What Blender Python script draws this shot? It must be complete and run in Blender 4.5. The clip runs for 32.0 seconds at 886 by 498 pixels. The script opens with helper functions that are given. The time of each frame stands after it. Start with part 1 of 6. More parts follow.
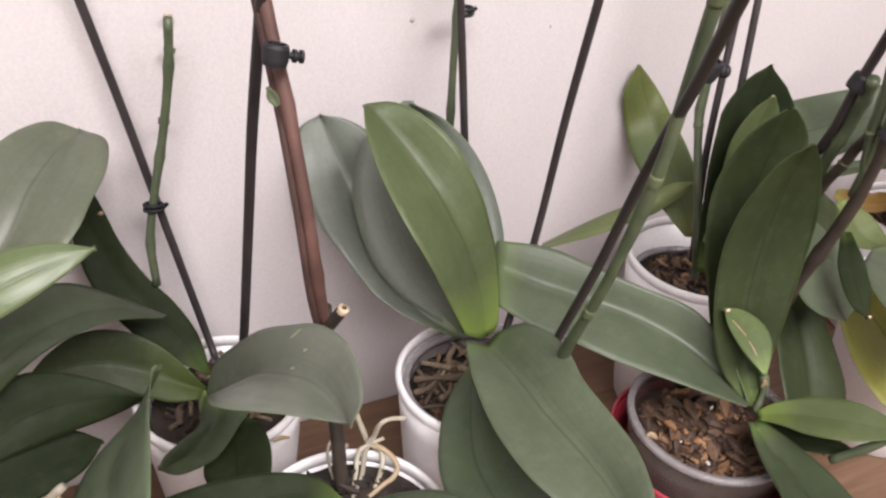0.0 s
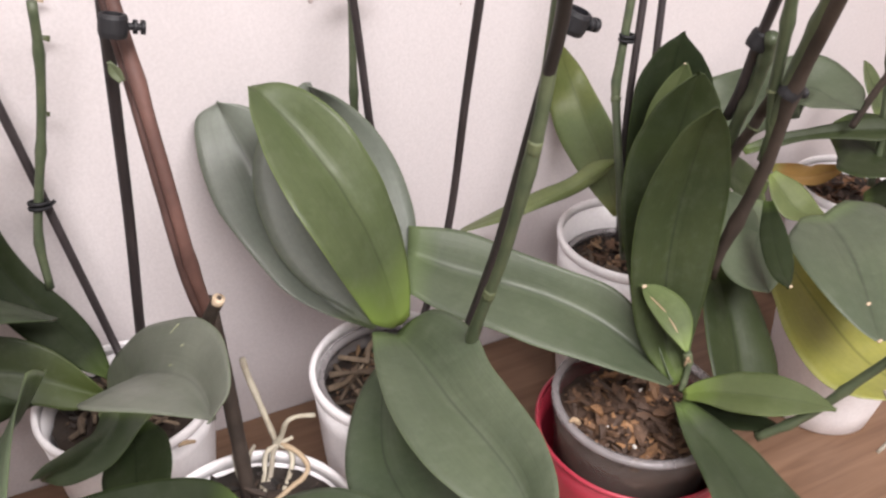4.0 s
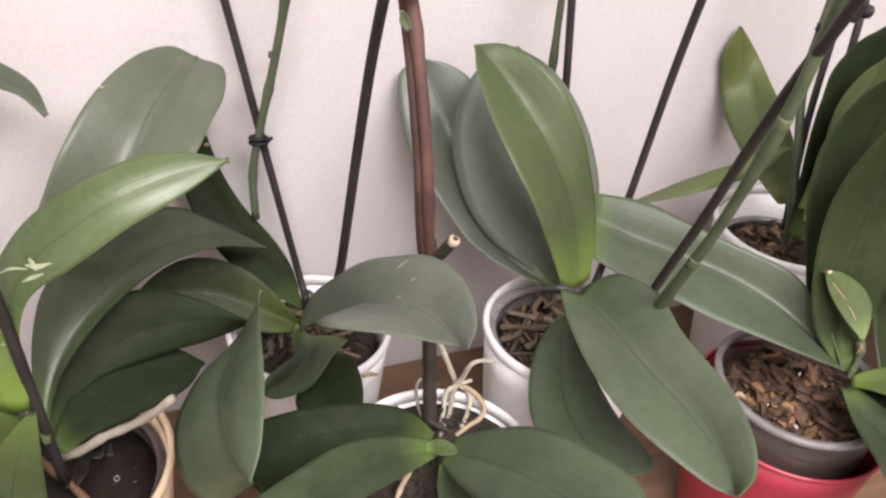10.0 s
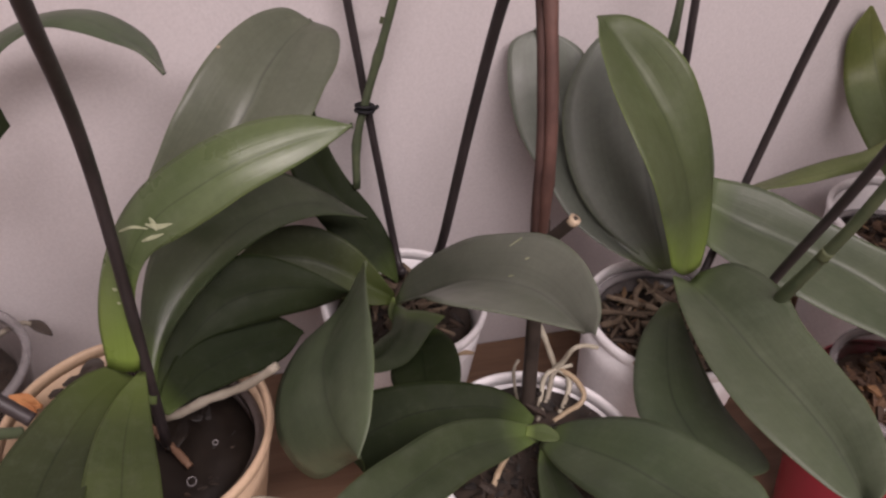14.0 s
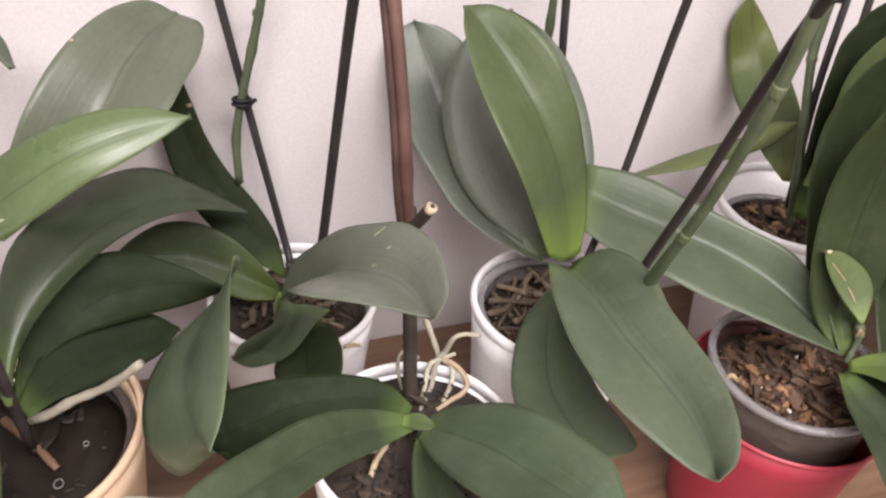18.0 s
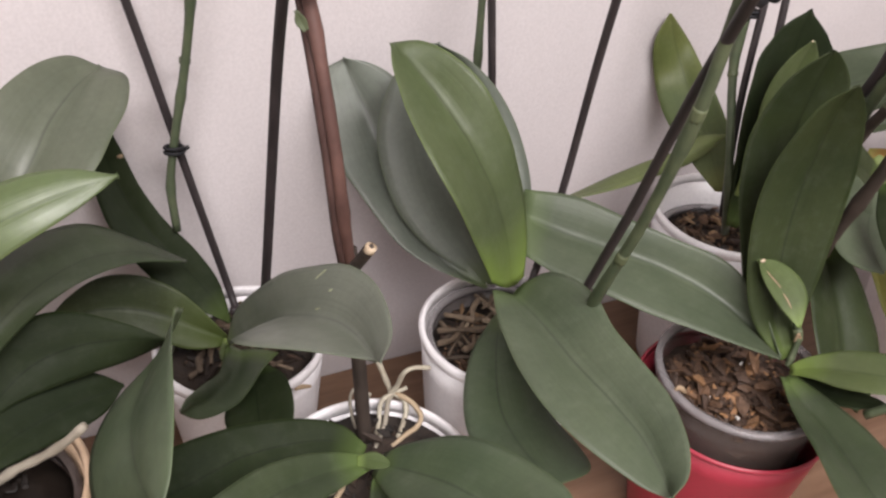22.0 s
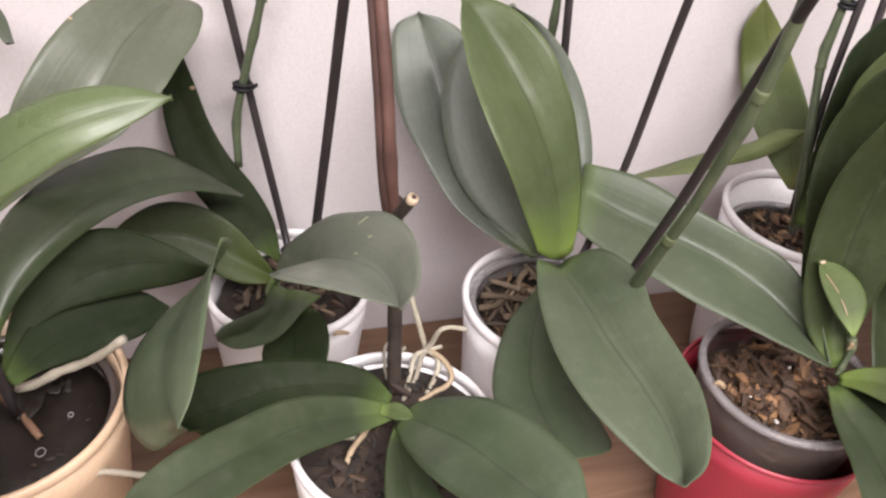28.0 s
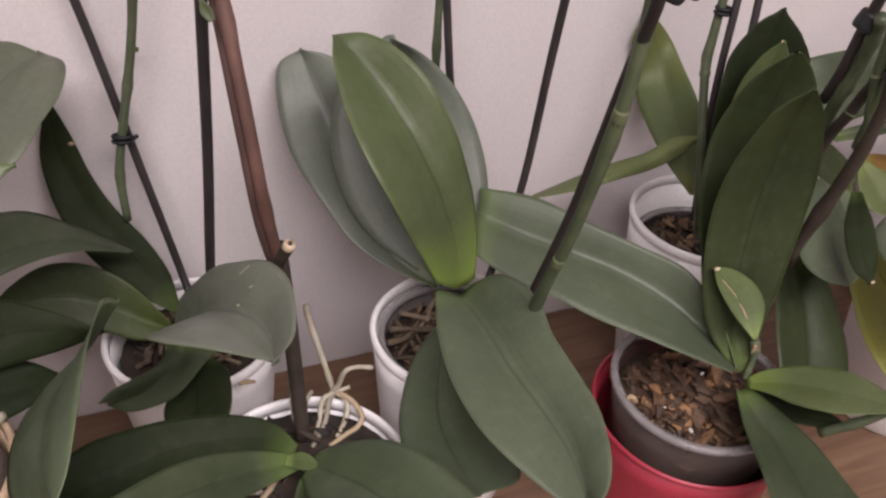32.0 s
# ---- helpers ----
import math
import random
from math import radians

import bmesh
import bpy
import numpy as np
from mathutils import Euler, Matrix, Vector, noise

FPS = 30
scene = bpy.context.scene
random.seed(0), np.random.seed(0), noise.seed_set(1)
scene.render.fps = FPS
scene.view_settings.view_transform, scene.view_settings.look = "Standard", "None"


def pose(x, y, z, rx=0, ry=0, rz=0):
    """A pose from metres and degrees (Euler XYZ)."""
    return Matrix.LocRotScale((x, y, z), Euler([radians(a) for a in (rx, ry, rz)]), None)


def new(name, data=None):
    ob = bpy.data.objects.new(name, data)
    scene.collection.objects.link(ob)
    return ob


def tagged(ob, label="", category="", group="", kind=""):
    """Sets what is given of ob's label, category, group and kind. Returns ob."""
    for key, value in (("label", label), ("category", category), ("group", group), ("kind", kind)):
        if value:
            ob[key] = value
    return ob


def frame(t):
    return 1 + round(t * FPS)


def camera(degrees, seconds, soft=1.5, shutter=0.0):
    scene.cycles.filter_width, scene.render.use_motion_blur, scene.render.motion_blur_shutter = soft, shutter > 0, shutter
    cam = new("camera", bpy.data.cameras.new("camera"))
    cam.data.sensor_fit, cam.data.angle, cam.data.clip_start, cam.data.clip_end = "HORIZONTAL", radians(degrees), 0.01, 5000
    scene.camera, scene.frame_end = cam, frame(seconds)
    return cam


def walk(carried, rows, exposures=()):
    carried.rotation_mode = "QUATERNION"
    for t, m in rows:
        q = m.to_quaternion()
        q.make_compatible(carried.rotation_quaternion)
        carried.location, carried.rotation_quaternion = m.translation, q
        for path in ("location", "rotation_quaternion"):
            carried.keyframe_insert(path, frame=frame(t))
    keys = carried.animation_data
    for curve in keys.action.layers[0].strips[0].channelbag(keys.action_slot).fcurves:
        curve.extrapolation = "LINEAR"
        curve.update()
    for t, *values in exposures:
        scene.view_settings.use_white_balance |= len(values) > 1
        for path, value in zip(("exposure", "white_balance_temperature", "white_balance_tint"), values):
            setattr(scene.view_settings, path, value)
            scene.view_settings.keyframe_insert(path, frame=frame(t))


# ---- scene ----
cam = camera(56.4, 32.0, soft=2.4)
METRES, EYE, TILT, LEAN, TURN = 0.74, 0.615, -34.5, -3.5, -25
ROWS = [
    (0.0, 0.0, 0.0, 0.0, 0.0, 0.0, -0.0),
    (0.5, 0.0121, -0.0031, -0.0043, -0.25, 0.34, -0.02),
    (1.0, 0.0313, 0.0046, -0.0018, -0.92, 0.86, 0.03),
    (1.5, 0.0452, 0.0042, -0.0049, -1.34, 1.26, 0.24),
    (2.0, 0.0628, 0.0135, -0.0106, -1.57, 1.36, 0.7),
    (2.5, 0.0792, 0.0269, -0.0234, -1.48, 1.24, 1.49),
    (3.0, 0.0921, 0.0479, -0.0334, -1.41, 0.9, 2.22),
    (3.5, 0.0727, 0.0322, -0.0202, -1.34, 0.55, 2.62),
    (5.5, 0.0826, 0.0418, -0.0157, -0.71, -0.98, 1.71),
    (6.0, 0.0867, 0.0337, -0.0144, -0.93, -1.26, 1.69),
    (6.5, 0.0803, 0.0314, -0.0223, -0.85, -1.2, 1.74),
    (7.0, 0.0686, 0.0362, -0.0205, -0.86, -1.23, 1.66),
    (7.5, 0.0605, 0.0452, -0.0237, -0.99, -1.34, 1.25),
    (8.0, 0.028, 0.0419, -0.019, -0.94, -1.5, 0.36),
    (8.5, 0.0175, 0.0311, -0.0108, -0.83, -1.54, -0.84),
    (9.0, -0.009, 0.019, -0.0129, -0.18, -1.67, -1.69),
    (9.5, -0.0176, -0.0031, -0.0206, 1.35, -1.68, -2.15),
    (10.0, -0.0493, -0.0063, -0.0364, 3.14, -1.43, -3.07),
    (10.5, -0.0768, -0.0031, -0.0352, 4.45, -1.59, -4.06),
    (11.0, -0.0794, 0.0077, -0.0399, 5.41, -1.91, -4.45),
    (11.5, -0.1073, 0.0046, -0.0465, 6.77, -1.94, -5.21),
    (12.0, -0.1163, 0.0072, -0.0484, 7.44, -2.09, -6.35),
    (12.5, -0.1017, 0.0117, -0.0426, 7.29, -2.53, -6.51),
    (13.0, -0.0974, 0.0087, -0.0441, 7.4, -2.93, -6.39),
    (13.5, -0.0972, 0.0119, -0.0429, 7.48, -3.06, -6.18),
    (14.0, -0.0912, 0.0137, -0.041, 7.54, -3.32, -5.67),
    (14.5, -0.0926, 0.0081, -0.0377, 7.78, -3.35, -4.99),
    (16.5, -0.0842, 0.0239, -0.0399, 6.62, -3.56, -5.01),
    (17.0, -0.0759, 0.0202, -0.0395, 6.24, -3.65, -5.14),
    (17.5, -0.0476, 0.0123, -0.0409, 5.4, -3.32, -4.98),
    (18.0, -0.0208, 0.02, -0.0408, 4.36, -3.2, -4.42),
    (18.5, -0.0231, 0.0319, -0.0395, 3.88, -3.04, -3.53),
    (19.0, -0.0153, 0.035, -0.0334, 3.05, -2.94, -2.85),
    (19.5, -0.0095, 0.0334, -0.0325, 2.47, -2.93, -2.13),
    (20.0, 0.0006, 0.0173, -0.034, 1.85, -2.85, -1.65),
    (20.5, -0.0044, 0.0171, -0.0339, 1.73, -2.39, -1.34),
    (21.0, -0.0075, 0.0131, -0.0322, 1.16, -2.2, -1.19),
    (21.5, 0.0053, 0.0062, -0.0278, 0.67, -1.85, -0.83),
    (22.0, -0.0133, 0.0187, -0.0274, 0.84, -1.71, -0.58),
    (22.5, -0.0204, 0.0309, -0.0209, 1.01, -1.74, -0.64),
    (23.0, -0.024, 0.0384, -0.0227, 0.94, -1.88, -0.71),
    (23.5, -0.0141, 0.0379, -0.0258, 0.9, -2.02, -0.81),
    (24.0, -0.0116, 0.0257, -0.0282, 0.97, -2.04, -0.73),
    (24.5, 0.001, 0.0153, -0.0298, 0.88, -2.4, -0.76),
    (26.5, 0.0806, 0.0272, -0.0241, 3.89, -3.38, -2.14),
    (27.0, 0.0511, 0.0268, -0.024, 5.27, -3.36, -4.47),
    (27.5, 0.0239, 0.0203, -0.0405, 6.21, -3.53, -5.9),
    (28.0, 0.0171, 0.0217, -0.0394, 6.68, -3.77, -7.0),
    (28.5, 0.0122, 0.0128, -0.0332, 7.16, -3.86, -7.54),
    (29.0, -0.0059, 0.024, -0.0362, 7.07, -3.82, -7.59),
    (29.5, 0.0049, 0.0204, -0.0348, 7.0, -3.8, -7.65),
    (30.0, 0.0044, 0.0127, -0.0435, 6.97, -3.72, -7.46),
    (30.5, 0.0266, 0.0189, -0.0394, 6.82, -3.61, -7.21),
    (31.0, 0.065, 0.0313, -0.0286, 6.03, -2.84, -4.15),
    (31.5, 0.0667, 0.0393, -0.0314, 5.15, -2.7, -2.93),
    (32.0, 0.0669, 0.0396, -0.0201, 3.26, -2.31, -2.19),
]
EXPOSURES = [(0.0, -0.14, 6500, 10), (1.0, -0.24, 6500, 10), (2.0, -0.28, 6500, 10), (3.0, -0.06, 6500, 10), (5.5, -0.06, 6500, 10), (7.0, -0.06, 6500, 10), (8.0, 0.11, 6500, 10), (9.0, 0.15, 6500, 10),
             (10.0, -0.04, 6500, 10), (11.0, -0.16, 6500, 10), (12.0, -0.70, 6600, 16), (13.0, -0.98, 6800, 21), (14.5, -0.98, 6800, 21), (16.5, -0.60, 6650, 15), (17.0, -0.36, 6500, 10), (18.0, -0.01, 6500, 10),
             (19.0, 0.06, 6500, 10), (20.0, -0.11, 6500, 10), (21.0, -0.33, 6500, 10), (22.0, -0.35, 6500, 10), (23.0, -0.25, 6500, 10), (24.0, -0.11, 6500, 10), (26.5, -0.10, 6500, 10), (27.0, 0.00, 6500, 10), (30.0, 0.04, 6500, 10), (31.0, -0.16, 6500, 10),
             (31.5, -0.38, 6500, 12), (32.0, -0.68, 6650, 16)]
walk(cam, [(t, pose(0, 0, EYE, TILT, LEAN, TURN) @ pose(METRES * x, METRES * y, METRES * z, 90 + pitch, roll, yaw)) for t, x, y, z, yaw, pitch, roll in ROWS],
     exposures=EXPOSURES)

# ---- light: one ceiling lamp in a closed room ----
WALL, SHELF_FRONT, FLOOR, CEILING = 0.572, 0.232, -0.80, 1.65
world = bpy.data.worlds.new("room_world")
world.use_nodes = True
world.node_tree.nodes["Background"].inputs[0].default_value = (0.9, 0.93, 1.0, 1)
world.node_tree.nodes["Background"].inputs[1].default_value = 0.02
scene.world = world
LAMP = (0.12, -0.72, CEILING - 0.09)
lamp = new("ceiling_lamp_glow", bpy.data.lights.new("ceiling_lamp_glow", "AREA"))
lamp.data.shape, lamp.data.size, lamp.data.size_y, lamp.data.energy = "RECTANGLE", 1.5, 0.6, 84.0
lamp.data.color = (1.0, 0.942, 0.95)
lamp.matrix_world = pose(LAMP[0], LAMP[1], LAMP[2] - 0.012)


# ---- materials ----
def material(name):
    m = bpy.data.materials.new(name)
    m.use_nodes = True
    nt = m.node_tree
    return m, nt, nt.nodes["Principled BSDF"]


def node(nt, kind, **values):
    n = nt.nodes.new(kind)
    for key, value in values.items():
        n.inputs[key.replace("_", " ")].default_value = value
    return n


def ramp(nt, source, stops):
    r = nt.nodes.new("ShaderNodeValToRGB")
    while len(r.color_ramp.elements) < len(stops):
        r.color_ramp.elements.new(0.5)
    for e, (p, c) in zip(r.color_ramp.elements, stops):
        e.position, e.color = p, (*c, 1)
    nt.links.new(source, r.inputs[0])
    return r.outputs[0]


def blend(nt, factor, a, b, mode="MIX"):
    m = nt.nodes.new("ShaderNodeMix")
    m.data_type, m.blend_type = "RGBA", mode
    for source, socket in ((factor, m.inputs[0]), (a, m.inputs[6]), (b, m.inputs[7])):
        if isinstance(source, (int, float)):
            socket.default_value = source
        elif isinstance(source, tuple):
            socket.default_value = (*source, 1)
        else:
            nt.links.new(source, socket)
    return m.outputs[2]


def arith(nt, op, a, b=0.0):
    m = nt.nodes.new("ShaderNodeMath")
    m.operation = op
    for source, socket in ((a, m.inputs[0]), (b, m.inputs[1])):
        if isinstance(source, (int, float)):
            socket.default_value = source
        else:
            nt.links.new(source, socket)
    return m.outputs[0]


def bump(nt, bsdf, height, strength, distance):
    b = node(nt, "ShaderNodeBump", Strength=strength, Distance=distance)
    nt.links.new(height, b.inputs["Height"])
    nt.links.new(b.outputs[0], bsdf.inputs["Normal"])


def noisy(nt, scale, detail=4.0, rough=0.55, space="Object"):
    c = nt.nodes.new("ShaderNodeTexCoord")
    n = node(nt, "ShaderNodeTexNoise", Scale=scale, Detail=detail, Roughness=rough)
    nt.links.new(c.outputs[space], n.inputs["Vector"])
    return n.outputs[0]


def leaf_material(name, low, high, heart, rough=0.40, patch=None, pale=0.16, gloss=0.5):
    """A waxy leaf: pale towards the sheath, fine veins along it, a darker groove on the midrib, blotches and dust."""
    m, nt, bsdf = material(name)
    uv = nt.nodes.new("ShaderNodeUVMap")
    sep = nt.nodes.new("ShaderNodeSeparateXYZ")
    nt.links.new(uv.outputs[0], sep.inputs[0])
    across, along = sep.outputs[0], sep.outputs[1]
    info = nt.nodes.new("ShaderNodeObjectInfo")
    big = noisy(nt, 16, 3)
    fine = noisy(nt, 260, 4, 0.6)
    colour = ramp(nt, big, [(0.32, low), (0.7, high)])
    if patch:
        colour = blend(nt, ramp(nt, noisy(nt, 9, 2), [(0.45, (0, 0, 0)), (0.6, (1, 1, 1))]), colour, patch)
    colour = blend(nt, arith(nt, "MULTIPLY", info.outputs["Random"], 0.22), colour, low)
    stretch = nt.nodes.new("ShaderNodeCombineXYZ")
    nt.links.new(arith(nt, "MULTIPLY", across, 34.0), stretch.inputs[0])
    nt.links.new(arith(nt, "MULTIPLY", along, 1.6), stretch.inputs[1])
    vein = node(nt, "ShaderNodeTexNoise", Scale=1.0, Detail=3.0, Roughness=0.6)
    nt.links.new(stretch.outputs[0], vein.inputs["Vector"])
    veins = ramp(nt, vein.outputs[0], [(0.35, (0.78, 0.78, 0.78)), (0.65, (1.12, 1.12, 1.12))])
    colour = blend(nt, 0.3, colour, veins, "MULTIPLY")
    speck = ramp(nt, fine, [(0.3, (0.86, 0.86, 0.86)), (0.75, (1.1, 1.1, 1.1))])
    colour = blend(nt, 0.6, colour, speck, "MULTIPLY")
    middle = arith(nt, "ABSOLUTE", arith(nt, "SUBTRACT", across, 0.5))
    groove = ramp(nt, middle, [(0.0, (1, 1, 1)), (0.022, (0, 0, 0))])
    colour = blend(nt, arith(nt, "MULTIPLY", groove, 0.8), colour, tuple(0.55 * v for v in low))
    rim = ramp(nt, middle, [(0.485, (0, 0, 0)), (0.5, (1, 1, 1))])
    colour = blend(nt, arith(nt, "MULTIPLY", rim, 0.35), colour, heart)
    base = ramp(nt, arith(nt, "ADD", along, arith(nt, "MULTIPLY", arith(nt, "SUBTRACT", big, 0.5), 0.12)), [(0.02, (1, 1, 1)), (pale, (0, 0, 0))])
    colour = blend(nt, arith(nt, "MULTIPLY", base, 0.8), colour, heart)
    dust = ramp(nt, noisy(nt, 95, 6, 0.7), [(0.5, (0, 0, 0)), (0.8, (1, 1, 1))])
    colour = blend(nt, arith(nt, "MULTIPLY", dust, min(0.07, 1.2 * high[1])), colour, (0.34, 0.36, 0.30))
    nt.links.new(colour, bsdf.inputs["Base Color"])
    nt.links.new(ramp(nt, noisy(nt, 40, 4), [(0.3, (rough - 0.08,) * 3), (0.7, (rough + 0.12,) * 3)]), bsdf.inputs["Roughness"])
    bsdf.inputs["Specular IOR Level"].default_value = gloss
    bump(nt, bsdf, arith(nt, "ADD", vein.outputs[0], arith(nt, "MULTIPLY", fine, 0.35)), 0.22, 0.0009)
    return m


def plain_material(name, low, high, scale, rough, relief=0.0, metal=0.0, grain=300, spec=0.5):
    m, nt, bsdf = material(name)
    colour = ramp(nt, noisy(nt, scale, 4), [(0.3, low), (0.7, high)])
    colour = blend(nt, 0.5, colour, ramp(nt, noisy(nt, grain, 3), [(0.3, (0.88,) * 3), (0.7, (1.08,) * 3)]), "MULTIPLY")
    nt.links.new(colour, bsdf.inputs["Base Color"])
    nt.links.new(ramp(nt, noisy(nt, scale * 2, 3), [(0.3, (rough - 0.06,) * 3), (0.7, (rough + 0.08,) * 3)]), bsdf.inputs["Roughness"])
    bsdf.inputs["Metallic"].default_value, bsdf.inputs["Specular IOR Level"].default_value = metal, spec
    if relief:
        bump(nt, bsdf, noisy(nt, grain, 4), 0.35, relief)
    return m


# Dark green, with the shade low in the foliage put into the colour.
LEAF_DARK_SHADED = leaf_material("leaf_dark_shaded", (0.0095, 0.0150, 0.0058), (0.018, 0.0255, 0.0098), (0.06, 0.09, 0.025), 0.60, None, 0.16, 0.11)
LEAF_MID = leaf_material("leaf_mid", (0.054, 0.071, 0.042), (0.076, 0.095, 0.057), (0.085, 0.12, 0.048), 0.47, None, 0.11, 0.42)
# Gloss and haze are put into this leaf as a paler grey-green.
LEAF_HAZED = leaf_material("leaf_hazed_grey_green", (0.076, 0.088, 0.060), (0.102, 0.114, 0.080), (0.10, 0.14, 0.05), 0.43, None, 0.12, 0.5)
LEAF_SOFT = leaf_material("leaf_soft_blue_green", (0.046, 0.066, 0.036), (0.068, 0.092, 0.050), (0.09, 0.13, 0.04), 0.42, None, 0.12)
# Raised base colour carries the sheen and lamp light of the arching leaf.
LEAF_SHEEN = leaf_material("leaf_sheen_in_colour", (0.092, 0.106, 0.080), (0.122, 0.136, 0.104), (0.085, 0.12, 0.048), 0.40, None, 0.11, 0.7)
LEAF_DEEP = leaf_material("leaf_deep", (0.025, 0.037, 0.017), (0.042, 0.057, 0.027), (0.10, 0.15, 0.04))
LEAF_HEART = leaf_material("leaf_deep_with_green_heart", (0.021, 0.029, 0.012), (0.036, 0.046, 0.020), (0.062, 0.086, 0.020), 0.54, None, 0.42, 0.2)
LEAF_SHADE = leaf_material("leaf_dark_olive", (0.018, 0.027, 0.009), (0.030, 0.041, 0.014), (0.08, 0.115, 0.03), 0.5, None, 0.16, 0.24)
LEAF_FRONT = leaf_material("leaf_soft_olive", (0.032, 0.046, 0.014), (0.050, 0.067, 0.022), (0.09, 0.125, 0.03), 0.5, None, 0.3, 0.3)
LEAF_BLUE = leaf_material("leaf_blue", (0.094, 0.110, 0.089), (0.128, 0.146, 0.119), (0.10, 0.14, 0.05), 0.46)
LEAF_FRESH = leaf_material("leaf_fresh", (0.054, 0.074, 0.029), (0.076, 0.098, 0.043), (0.16, 0.235, 0.042), 0.50, None, 0.28, 0.36)
LEAF_GLOSSY = leaf_material("leaf_glossy", (0.060, 0.086, 0.034), (0.090, 0.120, 0.052), (0.17, 0.25, 0.045), 0.30, None, 0.36, 0.52)
LEAF_BRIGHT = leaf_material("leaf_bright", (0.055, 0.075, 0.027), (0.084, 0.107, 0.042), (0.16, 0.23, 0.05), 0.38, None, 0.3)
LEAF_YELLOW = leaf_material("leaf_yellow", (0.088, 0.110, 0.032), (0.135, 0.150, 0.046), (0.18, 0.20, 0.06), 0.5, (0.07, 0.10, 0.035), 0.16, 0.35)
LEAF_BUD = leaf_material("leaf_young_green", (0.048, 0.070, 0.022), (0.074, 0.100, 0.036), (0.15, 0.21, 0.06), 0.58, None, 0.3, 0.22)
LEAF_LIME = leaf_material("leaf_pale_yellow_green", (0.085, 0.108, 0.040), (0.122, 0.145, 0.058), (0.13, 0.17, 0.05), 0.56, None, 0.2, 0.28)
LEAF_GOLD = leaf_material("leaf_gold", (0.20, 0.205, 0.045), (0.28, 0.265, 0.065), (0.18, 0.22, 0.06), 0.42)
LEAF_ORANGE = leaf_material("leaf_orange", (0.30, 0.16, 0.035), (0.42, 0.26, 0.06), (0.34, 0.34, 0.08), 0.5)
STAKE = plain_material("stake_plastic", (0.018, 0.014, 0.015), (0.034, 0.026, 0.027), 40, 0.5, 0.0004)
CLIP = plain_material("clip_plastic", (0.008, 0.008, 0.010), (0.016, 0.016, 0.018), 60, 0.55, 0.0003, 0, 300, 0.3)
STALK = plain_material("green_stalk", (0.045, 0.062, 0.034), (0.080, 0.098, 0.052), 60, 0.45, 0.0004)
STRAND = plain_material("dry_strand", (0.040, 0.022, 0.019), (0.074, 0.040, 0.034), 45, 0.6, 0.0006, 0, 300, 0.3)
SPIKE = plain_material("brown_spike", (0.062, 0.030, 0.025), (0.120, 0.060, 0.048), 45, 0.55, 0.0006)
DARKSTEM = plain_material("dark_stem", (0.028, 0.022, 0.018), (0.056, 0.042, 0.034), 50, 0.6, 0.0005, 0, 300, 0.3)
CUT = plain_material("dry_cut", (0.34, 0.26, 0.17), (0.50, 0.40, 0.29), 200, 0.8, 0.0006)
NODE = plain_material("pale_node", (0.066, 0.082, 0.040), (0.105, 0.122, 0.058), 120, 0.6)
SCAR = plain_material("leaf_scar", (0.24, 0.27, 0.16), (0.38, 0.40, 0.27), 150, 0.5, 0.0006)
MARK = plain_material("wall_mark", (0.40, 0.33, 0.32), (0.52, 0.44, 0.43), 100, 0.8)
ROOT = plain_material("pale_root", (0.29, 0.255, 0.19), (0.43, 0.40, 0.32), 70, 0.7, 0.0006)
BROWN_ROOT = plain_material("brown_root", (0.12, 0.062, 0.036), (0.20, 0.115, 0.07), 60, 0.6, 0.0006)
SCRAP_TAN = plain_material("dry_tan_scrap", (0.22, 0.15, 0.09), (0.36, 0.27, 0.17), 150, 0.75, 0.0006)
PERLITE = plain_material("white_perlite", (0.55, 0.53, 0.50), (0.70, 0.68, 0.65), 200, 0.8)
ROOT_GREY = plain_material("grey_root", (0.20, 0.175, 0.135), (0.31, 0.28, 0.225), 60, 0.7, 0.0006)
ROOT_OLD = plain_material("tan_root", (0.29, 0.21, 0.13), (0.43, 0.34, 0.23), 60, 0.7, 0.0006)
WHITE = plain_material("white_pot", (0.74, 0.72, 0.73), (0.80, 0.78, 0.79), 12, 0.38, 0.0001)
CREAM = plain_material("cream_pot", (0.46, 0.325, 0.215), (0.53, 0.385, 0.265), 14, 0.42, 0.0002)
RED = plain_material("red_pot", (0.29, 0.022, 0.040), (0.34, 0.030, 0.052), 14, 0.36, 0.0001)
WALL_PAINT = plain_material("wall_paint", (0.551, 0.515, 0.520), (0.587, 0.549, 0.552), 3.0, 0.75, 0.0007, 0, 420, 0.3)
ROOM_PAINT = plain_material("room_paint", (0.70, 0.67, 0.66), (0.76, 0.73, 0.72), 3.0, 0.8)
FLOOR_MAT = plain_material("floor_laminate", (0.20, 0.14, 0.09), (0.30, 0.21, 0.14), 5.0, 0.5)


def clear_plastic(name, tint, alpha):
    """Smoky see-through plastic of a grow pot."""
    m, nt, bsdf = material(name)
    nt.links.new(ramp(nt, noisy(nt, 30, 4), [(0.3, tuple(0.8 * v for v in tint)), (0.7, tint)]), bsdf.inputs["Base Color"])
    bsdf.inputs["Roughness"].default_value = 0.22
    nt.links.new(ramp(nt, noisy(nt, 22, 4), [(0.35, (alpha - 0.12,) * 3), (0.7, (alpha + 0.12,) * 3)]), bsdf.inputs["Alpha"])
    return m


CLEAR = clear_plastic("clear_plastic", (0.115, 0.092, 0.084), 0.42)
SMOKY = clear_plastic("smoky_plastic", (0.030, 0.022, 0.020), 0.80)
CLEAR_RIM = clear_plastic("clear_plastic_rim", (0.30, 0.28, 0.285), 0.62)
